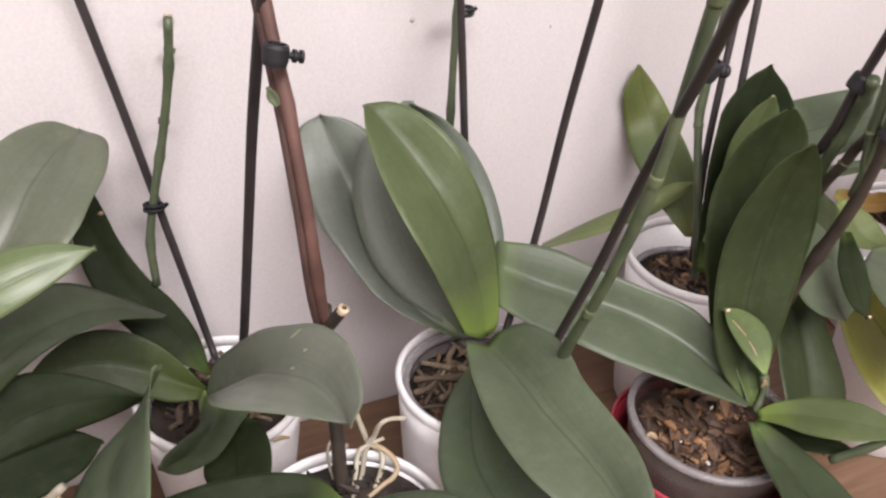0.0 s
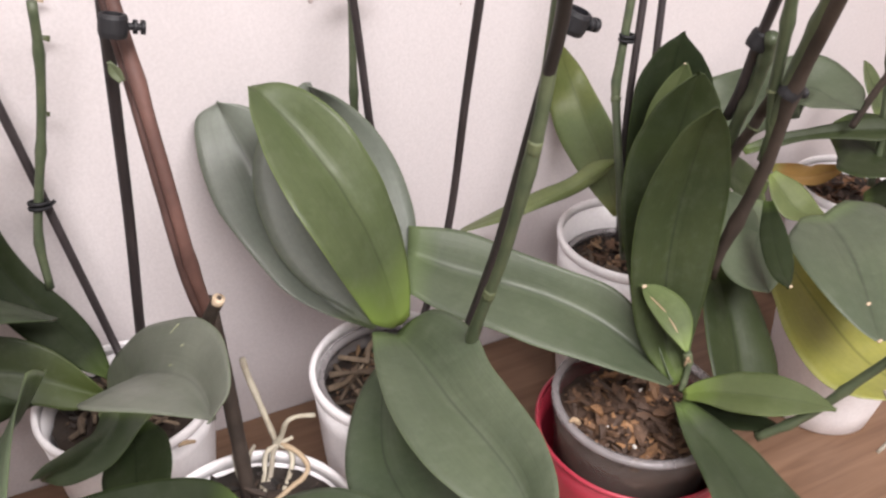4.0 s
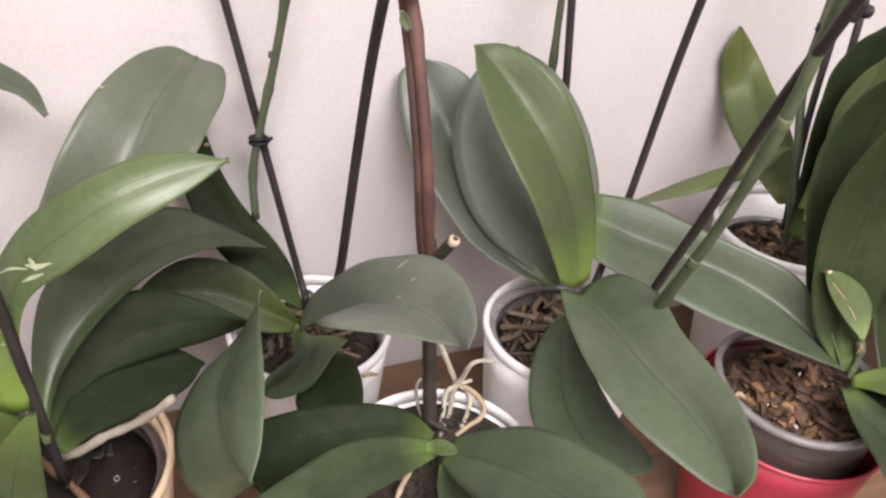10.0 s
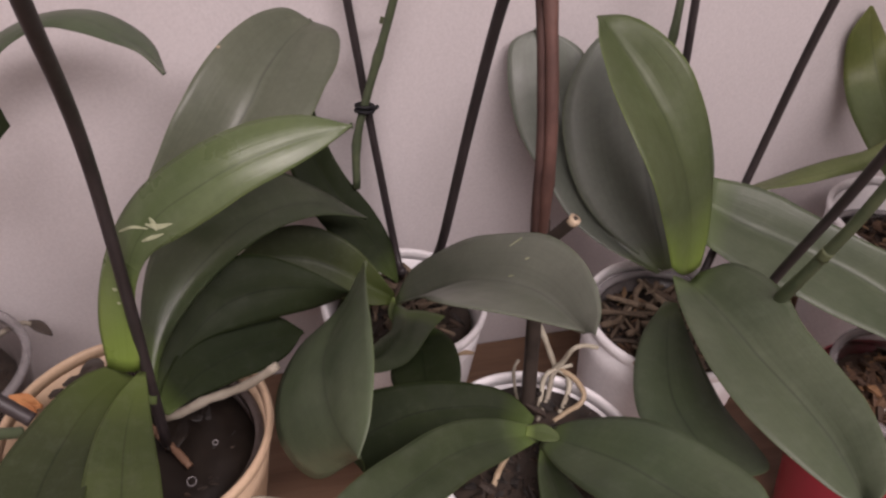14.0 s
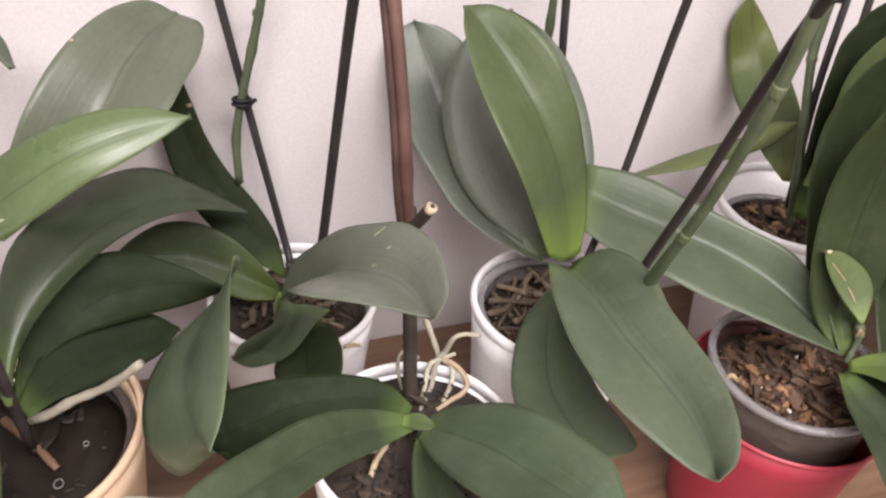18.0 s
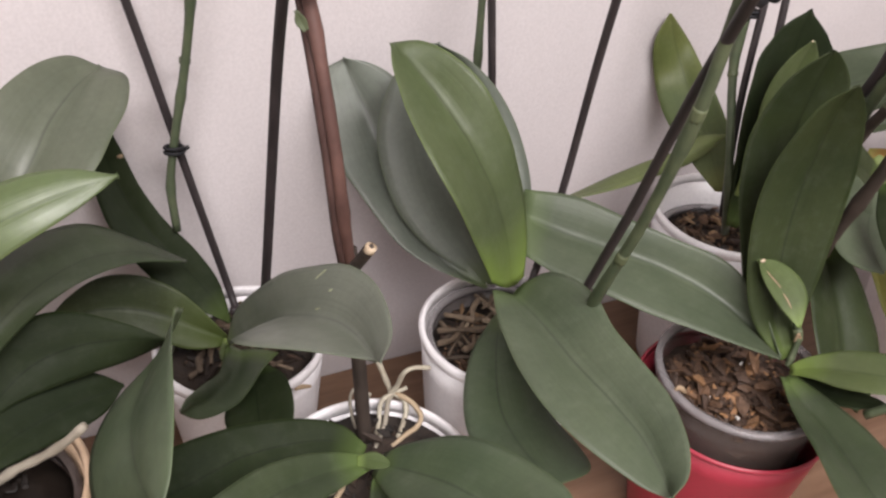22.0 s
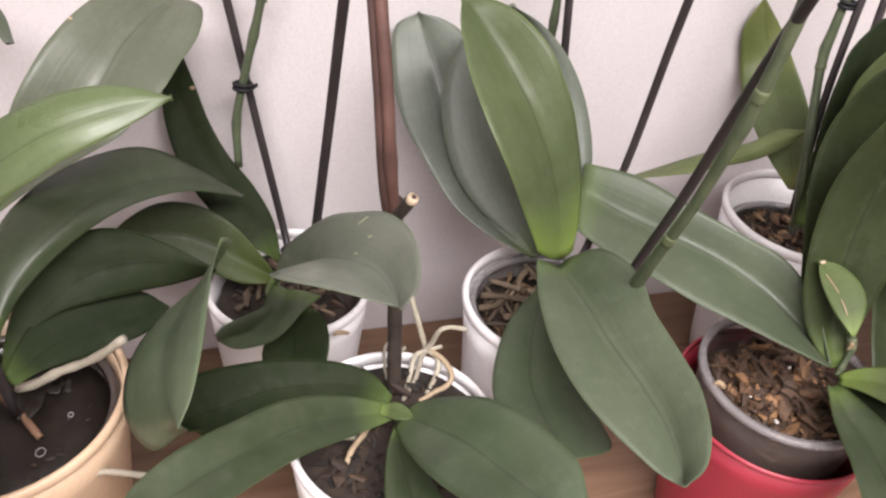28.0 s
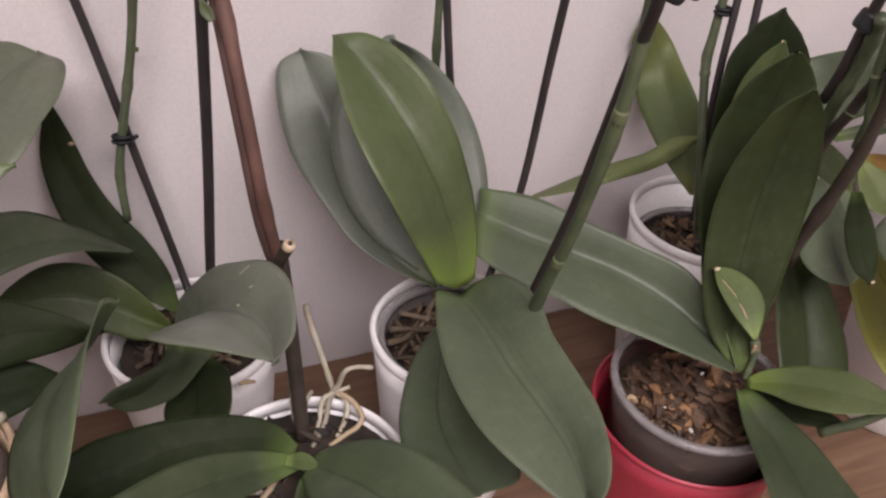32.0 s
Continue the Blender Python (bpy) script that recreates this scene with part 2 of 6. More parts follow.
SMOKY_RIM = clear_plastic("smoky_plastic_rim", (0.06, 0.045, 0.04), 0.85)


def bark_material(name, tones, rough=0.75):
    m, nt, bsdf = material(name)
    geo = nt.nodes.new("ShaderNodeNewGeometry")
    colour = ramp(nt, geo.outputs["Random Per Island"], list(zip((0.0, 0.45, 0.8, 1.0), tones)))
    colour = blend(nt, 0.8, colour, ramp(nt, noisy(nt, 240, 5, 0.7), [(0.3, (0.45,) * 3), (0.7, (1.2,) * 3)]), "MULTIPLY")
    nt.links.new(colour, bsdf.inputs["Base Color"])
    bsdf.inputs["Roughness"].default_value = rough
    bump(nt, bsdf, noisy(nt, 300, 5, 0.7), 0.7, 0.002)
    return m


BARK = bark_material("bark", ((0.014, 0.009, 0.006), (0.055, 0.028, 0.016), (0.120, 0.064, 0.034), (0.27, 0.17, 0.09)))
BARK_RED = bark_material("reddish_bark", ((0.018, 0.010, 0.006), (0.075, 0.034, 0.017), (0.17, 0.075, 0.033), (0.36, 0.20, 0.10)), 0.55)
BARK_RUST = bark_material("rust_brown_bark", ((0.058, 0.033, 0.021), (0.088, 0.048, 0.028), (0.130, 0.070, 0.038), (0.36, 0.19, 0.085)), 0.6)
BARK_DARK = bark_material("dark_bark", ((0.008, 0.006, 0.005), (0.022, 0.014, 0.010), (0.040, 0.024, 0.015), (0.075, 0.045, 0.028)), 0.7)
TWIGS = bark_material("old_roots", ((0.06, 0.042, 0.029), (0.13, 0.092, 0.060), (0.21, 0.155, 0.105), (0.32, 0.25, 0.175)))
# Soil darkened so its colour holds the shade inside the cream pot.
SOIL_SHADED = plain_material("shaded_dark_soil", (0.009, 0.0062, 0.0048), (0.017, 0.012, 0.009), 50, 0.5, 0.0006, 0, 300, 0.25)
SCRAP = plain_material("dry_orange_scrap", (0.32, 0.12, 0.04), (0.52, 0.25, 0.10), 120, 0.7, 0.0008)
MOSS_RUST = plain_material("brown_substrate", (0.056, 0.034, 0.023), (0.090, 0.054, 0.036), 90, 0.85, 0.003)
MOSS = plain_material("dark_substrate", (0.018, 0.012, 0.009), (0.045, 0.030, 0.021), 90, 0.9, 0.003)


def wood_material():
    m, nt, bsdf = material("shelf_wood")
    c = nt.nodes.new("ShaderNodeTexCoord")
    mp = nt.nodes.new("ShaderNodeMapping")
    mp.inputs["Scale"].default_value = (3.0, 42.0, 42.0)
    nt.links.new(c.outputs["Object"], mp.inputs[0])
    n = node(nt, "ShaderNodeTexNoise", Scale=1.6, Detail=6.0, Roughness=0.6, Distortion=0.6)
    nt.links.new(mp.outputs[0], n.inputs["Vector"])
    colour = ramp(nt, n.outputs[0], [(0.28, (0.105, 0.058, 0.034)), (0.5, (0.16, 0.092, 0.056)), (0.72, (0.205, 0.125, 0.08))])
    colour = blend(nt, 0.5, colour, ramp(nt, noisy(nt, 6, 3), [(0.3, (0.86,) * 3), (0.7, (1.1,) * 3)]), "MULTIPLY")
    nt.links.new(colour, bsdf.inputs["Base Color"])
    bsdf.inputs["Roughness"].default_value = 0.46
    bump(nt, bsdf, n.outputs[0], 0.15, 0.0006)
    return m


WOOD = wood_material()
EDGE = plain_material("shelf_edge", (0.16, 0.092, 0.055), (0.23, 0.14, 0.085), 30, 0.5, 0.0004)
m_glow, nt_glow, b_glow = material("lamp_glass")
b_glow.inputs["Emission Color"].default_value, b_glow.inputs["Emission Strength"].default_value = (1.0, 0.94, 0.88, 1), 3.0
LAMP_GLASS = m_glow


# ---- mesh helpers ----
def finish(bm, name, mat, parent=None, smooth=True):
    bmesh.ops.recalc_face_normals(bm, faces=bm.faces)
    me = bpy.data.meshes.new(name)
    bm.to_mesh(me)
    bm.free()
    for p in me.polygons:
        p.use_smooth = smooth
    me.materials.append(mat)
    ob = new(name, me)
    ob.parent = parent
    return ob


def part(name, bm, mat, parent, label="", smooth=True):
    ob = finish(bm, name, mat, parent, smooth)
    return tagged(ob, label) if label else ob


def thing(name, at, label, category, group="", kind=""):
    e = new(name)
    e.location = at
    e.empty_display_size = 0.02
    bpy.context.view_layer.update()
    return tagged(e, label, category, group, kind)


def box(bm, lo, hi, bevel=0.0):
    vs = [bm.verts.new((x, y, z)) for x in (lo[0], hi[0]) for y in (lo[1], hi[1]) for z in (lo[2], hi[2])]
    fs = [bm.faces.new([vs[i] for i in f]) for f in ((0, 1, 3, 2), (4, 6, 7, 5), (0, 4, 5, 1), (2, 3, 7, 6), (0, 2, 6, 4), (1, 5, 7, 3))]
    if bevel:
        bmesh.ops.bevel(bm, geom=list({e for f in fs for e in f.edges}), offset=bevel, segments=2, affect="EDGES")
    return bm


def lathe(profile, seg=64, wobble=0.0, seed=0):
    """A closed profile of (radius, height), turned round z."""
    bm = bmesh.new()
    rng = random.Random(seed)
    rings = []
    for r, z in profile:
        if r < 1e-5:
            rings.append([bm.verts.new((0, 0, z))])
        else:
            rings.append([bm.verts.new((r * math.cos(a) + rng.uniform(-wobble, wobble), r * math.sin(a) + rng.uniform(-wobble, wobble), z + rng.uniform(-wobble, wobble)))
                          for a in (2 * math.pi * k / seg for k in range(seg))])
    for a, b in zip(rings, rings[1:]):
        for k in range(seg):
            j = (k + 1) % seg
            if len(a) == 1 and len(b) == 1:
                break
            if len(a) == 1:
                bm.faces.new((a[0], b[k], b[j]))
            elif len(b) == 1:
                bm.faces.new((a[k], b[0], a[j]))
            else:
                bm.faces.new((a[k], b[k], b[j], a[j]))
    return bm


def spline(points, steps):
    """A smooth curve through the points, evenly sampled."""
    p = [Vector(q) for q in points]
    p = [2 * p[0] - p[1]] + p + [2 * p[-1] - p[-2]]
    dense = []
    for k in range(1, len(p) - 2):
        a, b, c, d = p[k - 1:k + 3]
        for n in range(16):
            t = n / 16
            dense.append(0.5 * (2 * b + (c - a) * t + (2 * a - 5 * b + 4 * c - d) * t * t + (3 * b - a - 3 * c + d) * t ** 3))
    dense.append(p[-2])
    runs = [0.0]
    for a, b in zip(dense, dense[1:]):
        runs.append(runs[-1] + (b - a).length)
    out, k = [], 0
    for n in range(steps + 1):
        want = runs[-1] * n / steps
        while k < len(runs) - 2 and runs[k + 1] < want:
            k += 1
        f = (want - runs[k]) / max(runs[k + 1] - runs[k], 1e-9)
        out.append(dense[k].lerp(dense[k + 1], min(max(f, 0), 1)))
    return out


def tube(bm, points, radius, steps=24, seg=10, taper=1.0, bulges=0, rough=0.0, seed=0):
    """A round rod along the curve; bulges: swollen nodes; rough: uneven thickness."""
    rng = random.Random(seed)
    c = spline(points, steps)
    side = Vector((0, 0, 1)).cross(c[1] - c[0])
    side = side.normalized() if side.length > 1e-6 else Vector((1, 0, 0))
    rings = []
    for k, q in enumerate(c):
        t = (c[min(k + 1, steps)] - c[max(k - 1, 0)]).normalized()
        side = (side - t * side.dot(t)).normalized()
        up = t.cross(side)
        f = k / steps
        r = radius * (1 + (taper - 1) * f) * (1 + rng.uniform(-rough, rough))
        if bulges:
            near = abs((f * bulges) % 1.0 - 0.5) / bulges * steps
            r *= 1 + 0.28 * math.exp(-near * near * 1.5)
        rings.append([bm.verts.new(q + r * (math.cos(a) * side + math.sin(a) * up)) for a in (2 * math.pi * j / seg for j in range(seg))])
    for a, b in zip(rings, rings[1:]):
        for j in range(seg):
            i = (j + 1) % seg
            bm.faces.new((a[j], a[i], b[i], b[j]))
    bm.faces.new(rings[0][::-1])
    bm.faces.new(rings[-1])
    return bm


def smooth_step(a, b, x):
    t = min(max((x - a) / (b - a), 0.0), 1.0)
    return t * t * (3 - 2 * t)


def leaf(plant, mat, points, widths, facing, fold=10.0, notch=0.0, roof=0.0, cheek=1.0, swell=0.06, crease=0.012, rib=False, near=0.0, thick=0.0015, edges=None, label="", seed=0, name="leaf"):
    """A thick strap leaf: its midrib, its full width at each of those places, the way its upper face looks, the fold of its halves."""
    rows, cols = 36, 14
    fine = spline(points, 240)
    steps = [1 - (1 - k / rows) ** 1.45 for k in range(rows + 1)]
    c = [fine[round(240 * s)] for s in steps]
    spread = spline([(k, 0, w) for k, w in enumerate(widths)], 60)
    runs = [0.0]
    for a, b in zip(points, points[1:]):
        runs.append(runs[-1] + (Vector(b) - Vector(a)).length)
    rng = random.Random(seed)
    ph = [rng.uniform(0, 6.28) for _ in range(4)]
    big = max(widths)
    blunt = min(max(0.5 * widths[-1] / runs[-1] + 0.05, 0.07), 0.28)
    sides = [spline(q, 240) for q in edges] if edges else None
    big_edge = max((a - b).length for a, b in zip(*sides)) if edges else 0.0
    bm = bmesh.new()
    uvs = {}
    top, under = [], []
    n0 = Vector(facing).normalized()
    for k in range(rows + 1):
        s = steps[k]
        i = round(240 * s)
        t = (fine[min(i + 6, 240)] - fine[max(i - 6, 0)]).normalized()
        n = n0 - t * n0.dot(t)
        n = n.normalized() if n.length > 0.05 else n0
        side = t.cross(n).normalized()
        place = float(np.interp(s * runs[-1], runs, range(len(runs))))
        h = 0.5 * float(np.interp(place, [q.x for q in spread], [q.z for q in spread]))
        if s > 1 - blunt:
            h *= max(1 - ((s - 1 + blunt) / blunt) ** 2, 0.0) ** 0.5
        h = max(h, 0.0003)
        a = radians(fold)
        line_t = []
        for j in range(cols + 1):
            u = -1 + 2 * j / cols
            lift = ((1 + cheek) * math.sqrt(u * u + 0.003) - cheek * u * u - (0.055 if rib else 1.0015)) * h * math.sin(a) + roof * (1 - u * u) * h
            lift += max(u, 0.0) * h * math.tan(radians(near))
            lift += 0.010 * big * math.sin(7 * s + ph[0] + 2.2 * u) + 0.018 * h * u * abs(u) * math.sin(11 * s + ph[1])
            q = c[k] + side * (u * h) + n * lift
            if sides:
                reach = sides[0 if u < 0 else 1][i] - c[k]
                soft = 0.5 * (math.sqrt(u * u + crease) - abs(u)) * (1 - abs(u))
                other = sides[1 if u < 0 else 0][i] - c[k]
                q = c[k] + reach * (abs(u) + soft) + other * soft + n * (swell * reach.length * math.sin(math.pi * abs(u)) + 0.003 * big_edge * math.sin(9 * s + ph[2] + 1.7 * u))
            if notch:
                q = q - t * (notch * big * (1 - min(abs(u) * 1.6, 1.0)) ** 2 * smooth_step(0.75, 1.0, s))
            line_t.append(bm.verts.new(q))
            uvs[line_t[-1]] = (u / 2 + 0.5, s)
        top.append(line_t)
    # the underside lies a leaf's thickness below, square to the upper face
    normals = []
    for k in range(rows + 1):
        for j in range(cols + 1):
            along = top[min(k + 1, rows)][j].co - top[max(k - 1, 0)][j].co
            across = top[k][min(j + 1, cols)].co - top[k][max(j - 1, 0)].co
            normals.append(across.cross(along).normalized())
    turn = -1 if sum((v for v in normals), Vector()).dot(n0) < 0 else 1
    for k in range(rows + 1):
        line_u = []
        for j in range(cols + 1):
            u = -1 + 2 * j / cols
            vt = top[k][j]
            line_u.append(bm.verts.new(vt.co - normals[k * (cols + 1) + j] * (turn * thick * (1.25 - abs(u) ** 3))))
            uvs[line_u[-1]] = uvs[vt]
        under.append(line_u)
    for k in range(rows):
        for j in range(cols):
            bm.faces.new((top[k][j], top[k][j + 1], top[k + 1][j + 1], top[k + 1][j]))
            bm.faces.new((under[k][j], under[k + 1][j], under[k + 1][j + 1], under[k][j + 1]))
        for j in (0, cols):
            bm.faces.new((top[k][j], top[k + 1][j], under[k + 1][j], under[k][j]))
    for k in (0, rows):
        for j in range(cols):
            bm.faces.new((top[k][j], top[k][j + 1], under[k][j + 1], under[k][j]))
    layer = bm.loops.layers.uv.new("UVMap")
    for f in bm.faces:
        for loop in f.loops:
            loop[layer].uv = uvs[loop.vert]
    ob = part(name, bm, mat, plant, label)
    ob.matrix_parent_inverse = plant.matrix_world.inverted()
    return ob


def rod(name, mat, parent, points, radius, label="", steps=24, seg=10, taper=1.0, bulges=0, rough=0.0, seed=0):
    bm = tube(bmesh.new(), points, radius, steps, seg, taper, bulges, rough, seed)
    ob = part(name, bm, mat, parent, label)
    if parent:
        ob.matrix_parent_inverse = parent.matrix_world.inverted()
    return ob


def chips(bm, radius, z, count, seed, size=(0.006, 0.016), rise=0.008, slim=1.0):
    """Loose bark: jagged, slightly bent splinters heaped in a round pot."""
    rng = random.Random(seed)
    for _ in range(count):
        r, a = radius * math.sqrt(rng.random()), rng.uniform(0, 6.283)
        s = rng.uniform(*size) * rng.choice((0.5, 0.8, 1.0, 1.0))
        m = Matrix.LocRotScale((r * math.cos(a), r * math.sin(a), z + rng.uniform(-0.002, rise)),
                               Euler((rng.uniform(-0.7, 0.7), rng.uniform(-0.7, 0.7), rng.uniform(0, 6.283))), (s, s * rng.uniform(0.35, 0.8) * slim, s * rng.uniform(0.2, 0.45) * slim ** 0.5))
        bend = rng.uniform(-0.25, 0.35)
        rings = []
        for x, wide in ((-0.5, rng.uniform(0.1, 0.6)), (rng.uniform(-0.2, 0.2), 1.0), (0.5, rng.uniform(0.1, 0.6))):
            rings.append([bm.verts.new(m @ Vector((x + rng.uniform(-0.09, 0.09), 0.5 * wide * math.cos(q) * rng.uniform(0.7, 1.1), 0.5 * wide ** 0.5 * math.sin(q) * rng.uniform(0.6, 1.1) + bend * (1 - 4 * x * x)))) for q in (0.5, 1.6, 2.7, 3.9, 5.4)])
        for p, q in zip(rings, rings[1:]):
            for k in range(5):
                bm.faces.new((p[k], p[(k + 1) % 5], q[(k + 1) % 5], q[k]))
        bm.faces.new(rings[0][::-1])
        bm.faces.new(rings[2])
    return bm


def twigs(bm, radius, z, count, seed, thick=(0.0014, 0.0032)):
    """Old roots and bark strips lying crosswise over the bark."""
    rng = random.Random(seed + 500)
    for k in range(count):
        r, a, b = 0.75 * radius * math.sqrt(rng.random()), rng.uniform(0, 6.283), rng.uniform(0, 6.283)
        mid = Vector((r * math.cos(a), r * math.sin(a), z + rng.uniform(0.004, 0.012)))
        along = Vector((math.cos(b), math.sin(b), rng.uniform(-0.12, 0.12))) * rng.uniform(0.008, 0.021)
        bow = Vector((-math.sin(b), math.cos(b), 0.5)) * rng.uniform(-0.005, 0.005)
        ends = [mid - along, mid + bow, mid + along]
        for e in ends:
            flat = math.hypot(e.x, e.y)
            if flat > radius * 0.95:
                e.x, e.y = e.x * radius * 0.95 / flat, e.y * radius * 0.95 / flat
        tube(bm, ends, rng.uniform(*thick), 6, 6, rng.uniform(0.4, 1.0), 0, 0.18, seed * 90 + k)
    return bm


def clip(parent, at, axis, size=0.006):
    """A plastic plant clip: small ones are a double wire twist, large ones a sleeve with a spool-shaped hinge."""
    axis = Vector(axis).normalized()
    right = (Vector((1, 0, 0)) - axis * axis.x).normalized()
    m = Matrix.Translation(at) @ Matrix((right, axis.cross(right), axis)).transposed().to_4x4()
    bm = bmesh.new()
    if size < 0.0066:
        for dz in (-0.28, 0.28):
            tube(bm, [m @ Vector((size * math.cos(a), size * 0.8 * math.sin(a), dz * size)) for a in (2 * math.pi * k / 14 for k in range(15))], size * 0.24, 28, 6)
        tube(bm, [m @ Vector((size * 0.9, 0, -0.4 * size)), m @ Vector((size * 1.25, 0.1 * size, 0)), m @ Vector((size * 1.6, 0, 0.3 * size))], size * 0.24, 8, 8)
        ob = part("clip", bm, CLIP, parent, "black plastic plant clip")
    else:
        sleeve = [(size * 0.62, -size * 0.75), (size * 0.86, -size * 0.75), (size * 0.95, -size * 0.4), (size * 0.95, size * 0.5), (size * 0.84, size * 0.75), (size * 0.62, size * 0.75), (size * 0.62, -size * 0.75)]
        bm = lathe(sleeve, 24)
        bm.transform(m)
        ob = part("clip", bm, CLIP, parent, "black plastic plant clip", False)
        k = bmesh.new()
        tube(k, [Vector((size * 0.85, 0, 0)), Vector((size * 1.3, 0, 0)), Vector((size * 1.9, 0, 0))], size * 0.24, 6, 12)
        for x in (1.25, 1.75):
            tube(k, [Vector((size * x, 0, 0)), Vector((size * (x + 0.12), 0, 0)), Vector((size * (x + 0.24), 0, 0))], size * 0.48, 4, 16)
        k.transform(m)
        part("clip_hinge", k, CLIP, ob, "round black clip hinge")
    ob.matrix_parent_inverse = parent.matrix_world.inverted()
    return ob


def fleck(plant, at, radius, mat, label):
    """A small dry, uneven bead at the tip of a leaf."""
    bm = bmesh.new()
    bmesh.ops.create_icosphere(bm, subdivisions=2, radius=radius)
    rng = random.Random(int(radius * 1e5) + len(label))
    for q in bm.verts:
        q.co = Vector((q.co.x * 1.3, q.co.y * 0.7, q.co.z)) * rng.uniform(0.75, 1.15) + Vector(at)
    ob = part("dry_tip", bm, mat, plant, label)
    ob.matrix_parent_inverse = plant.matrix_world.inverted()
    return ob


# ---- the room ----
def slab(name, lo, hi, mat, label, category, bevel=0.0):
    return tagged(finish(box(bmesh.new(), lo, hi, bevel), name, mat, None, False), label, category, kind="structure")


X0, X1, Y0 = -1.6, 2.4, -2.2
wall_north = slab("wall_north", (X0 - 0.1, WALL, FLOOR), (X1 + 0.1, WALL + 0.1, CEILING), WALL_PAINT, "matt off-white painted wall behind the shelf of orchids", "wall")
slab("wall_south", (X0, Y0 - 0.1, FLOOR), (X1, Y0, CEILING), ROOM_PAINT, "plain painted wall across the room", "wall")
slab("wall_west", (X0 - 0.1, Y0, FLOOR), (X0, WALL, CEILING), ROOM_PAINT, "plain painted side wall of the room", "wall")
slab("wall_east", (X1, Y0, FLOOR), (X1 + 0.1, WALL, CEILING), ROOM_PAINT, "plain painted side wall of the room", "wall")
slab("floor", (X0, Y0, FLOOR - 0.05), (X1, WALL, FLOOR), FLOOR_MAT, "brown laminate floor under the shelf", "floor")
slab("ceiling", (X0, Y0, CEILING), (X1, WALL, CEILING + 0.05), ROOM_PAINT, "plain pale ceiling", "ceiling")

shelf = thing("shelf", (0.4, 0.4, 0), "reddish-brown wood-grained shelf against the white wall", "shelf")
for piece in (part("board", box(bmesh.new(), (-1.3, SHELF_FRONT + 0.0035, -0.022), (2.1, WALL - 0.002, 0), 0.0), WOOD, shelf, smooth=False),
              part("edge_band", box(bmesh.new(), (-1.3, SHELF_FRONT, -0.022), (2.1, SHELF_FRONT + 0.003, 0.0004), 0.0), EDGE, shelf, "lighter worn edge strip", smooth=False),
              part("end_panel", box(bmesh.new(), (-1.3, SHELF_FRONT + 0.01, FLOOR), (-1.28, WALL - 0.002, -0.0225), 0.001), WOOD, shelf, smooth=False),
              part("end_panel", box(bmesh.new(), (2.08, SHELF_FRONT + 0.01, FLOOR), (2.1, WALL - 0.002, -0.0225), 0.001), WOOD, shelf, smooth=False)):
    piece.matrix_parent_inverse = shelf.matrix_world.inverted()

ceiling_lamp = thing("ceiling_lamp", (LAMP[0], LAMP[1], CEILING), "white rectangular ceiling lamp with a frosted cover", "lamp")
part("base", box(bmesh.new(), (-0.8, -0.35, -0.03), (0.8, 0.35, 0.0), 0.006), WHITE, ceiling_lamp)
part("shade", box(bmesh.new(), (-0.77, -0.32, -0.085), (0.77, 0.32, -0.031), 0.015), LAMP_GLASS, ceiling_lamp)


# ---- pots ----
def cover_pot(x, y, top, radius, mat, label, lip=0.004, foot=0.74, wall=0.003, group=""):
    """A tapered cover pot with a rounded lip, standing on the shelf."""
    top += 0.01
    p = thing("flower_pot", (x, y, 0), label, "flower pot", group)
    rf = radius * foot
    prof = [(0, 0.004), (rf - 0.006, 0.004), (rf - 0.002, 0.0), (rf, 0.002)]
    for k in range(1, 8):
        f = k / 7
        prof.append((rf + (radius - 0.0015 - rf) * f ** 0.85, 0.002 + (top - lip * 2 - 0.002) * f))
    ri = radius - lip
    for k in range(6, -1, -1):
        f = k / 6
        prof.append((rf - wall + (ri - 0.001 - rf + wall) * f ** 0.85, 0.008 + (top - lip * 2 - 0.008) * f))
    prof.append((0, 0.008))
    edge = top - lip * 2 + 0.0003
    part("rim", lathe([(radius - 0.0008, edge), (radius, top - lip * 1.6), (radius + 0.0006, top - lip * 0.6), (radius - 0.0006, top - 0.0008), (radius - lip * 0.5, top), (radius - lip * 0.88, top - 0.0008), (radius - lip, top - lip * 0.6), (ri - 0.0004, edge), (radius - 0.0008, edge)], 72), mat, p)
    part("body", lathe(prof, 72), mat, p)
    return p


def grow_pot(x, y, base, top, radius, label, rim=0.004, mat=None):
    """The thin smoky plastic pot that the plant grows in."""
    top += 0.01
    p = thing("grow_pot", (x, y, base), label, "grow pot", "inner plastic pots")
    h, rf = top - base, radius * 0.76
    prof = [(0, 0), (rf, 0)] + [(rf + (radius - 0.001 - rf) * k / 6, h * 0.96 * k / 6) for k in range(1, 7)] + [(radius - 0.0025 - (radius - 0.0025 - rf) * k / 6, h * 0.955 * (1 - k / 6) + 0.0012) for k in range(0, 7)] + [(0, 0.0012)]
    part("body", lathe(prof, 64), mat or CLEAR, p)
    part("rim", lathe([(radius - 0.0005, h * 0.962), (radius + 0.0012, h * 0.968), (radius + 0.0014, h - 0.001), (radius, h), (radius - rim, h - 0.0004), (radius - rim - 0.0006, h * 0.968), (radius - 0.0015, h * 0.962), (radius - 0.0005, h * 0.962)], 64), SMOKY_RIM if mat else CLEAR_RIM, p, "dark plastic lip" if mat else "cloudy plastic lip")
    return p


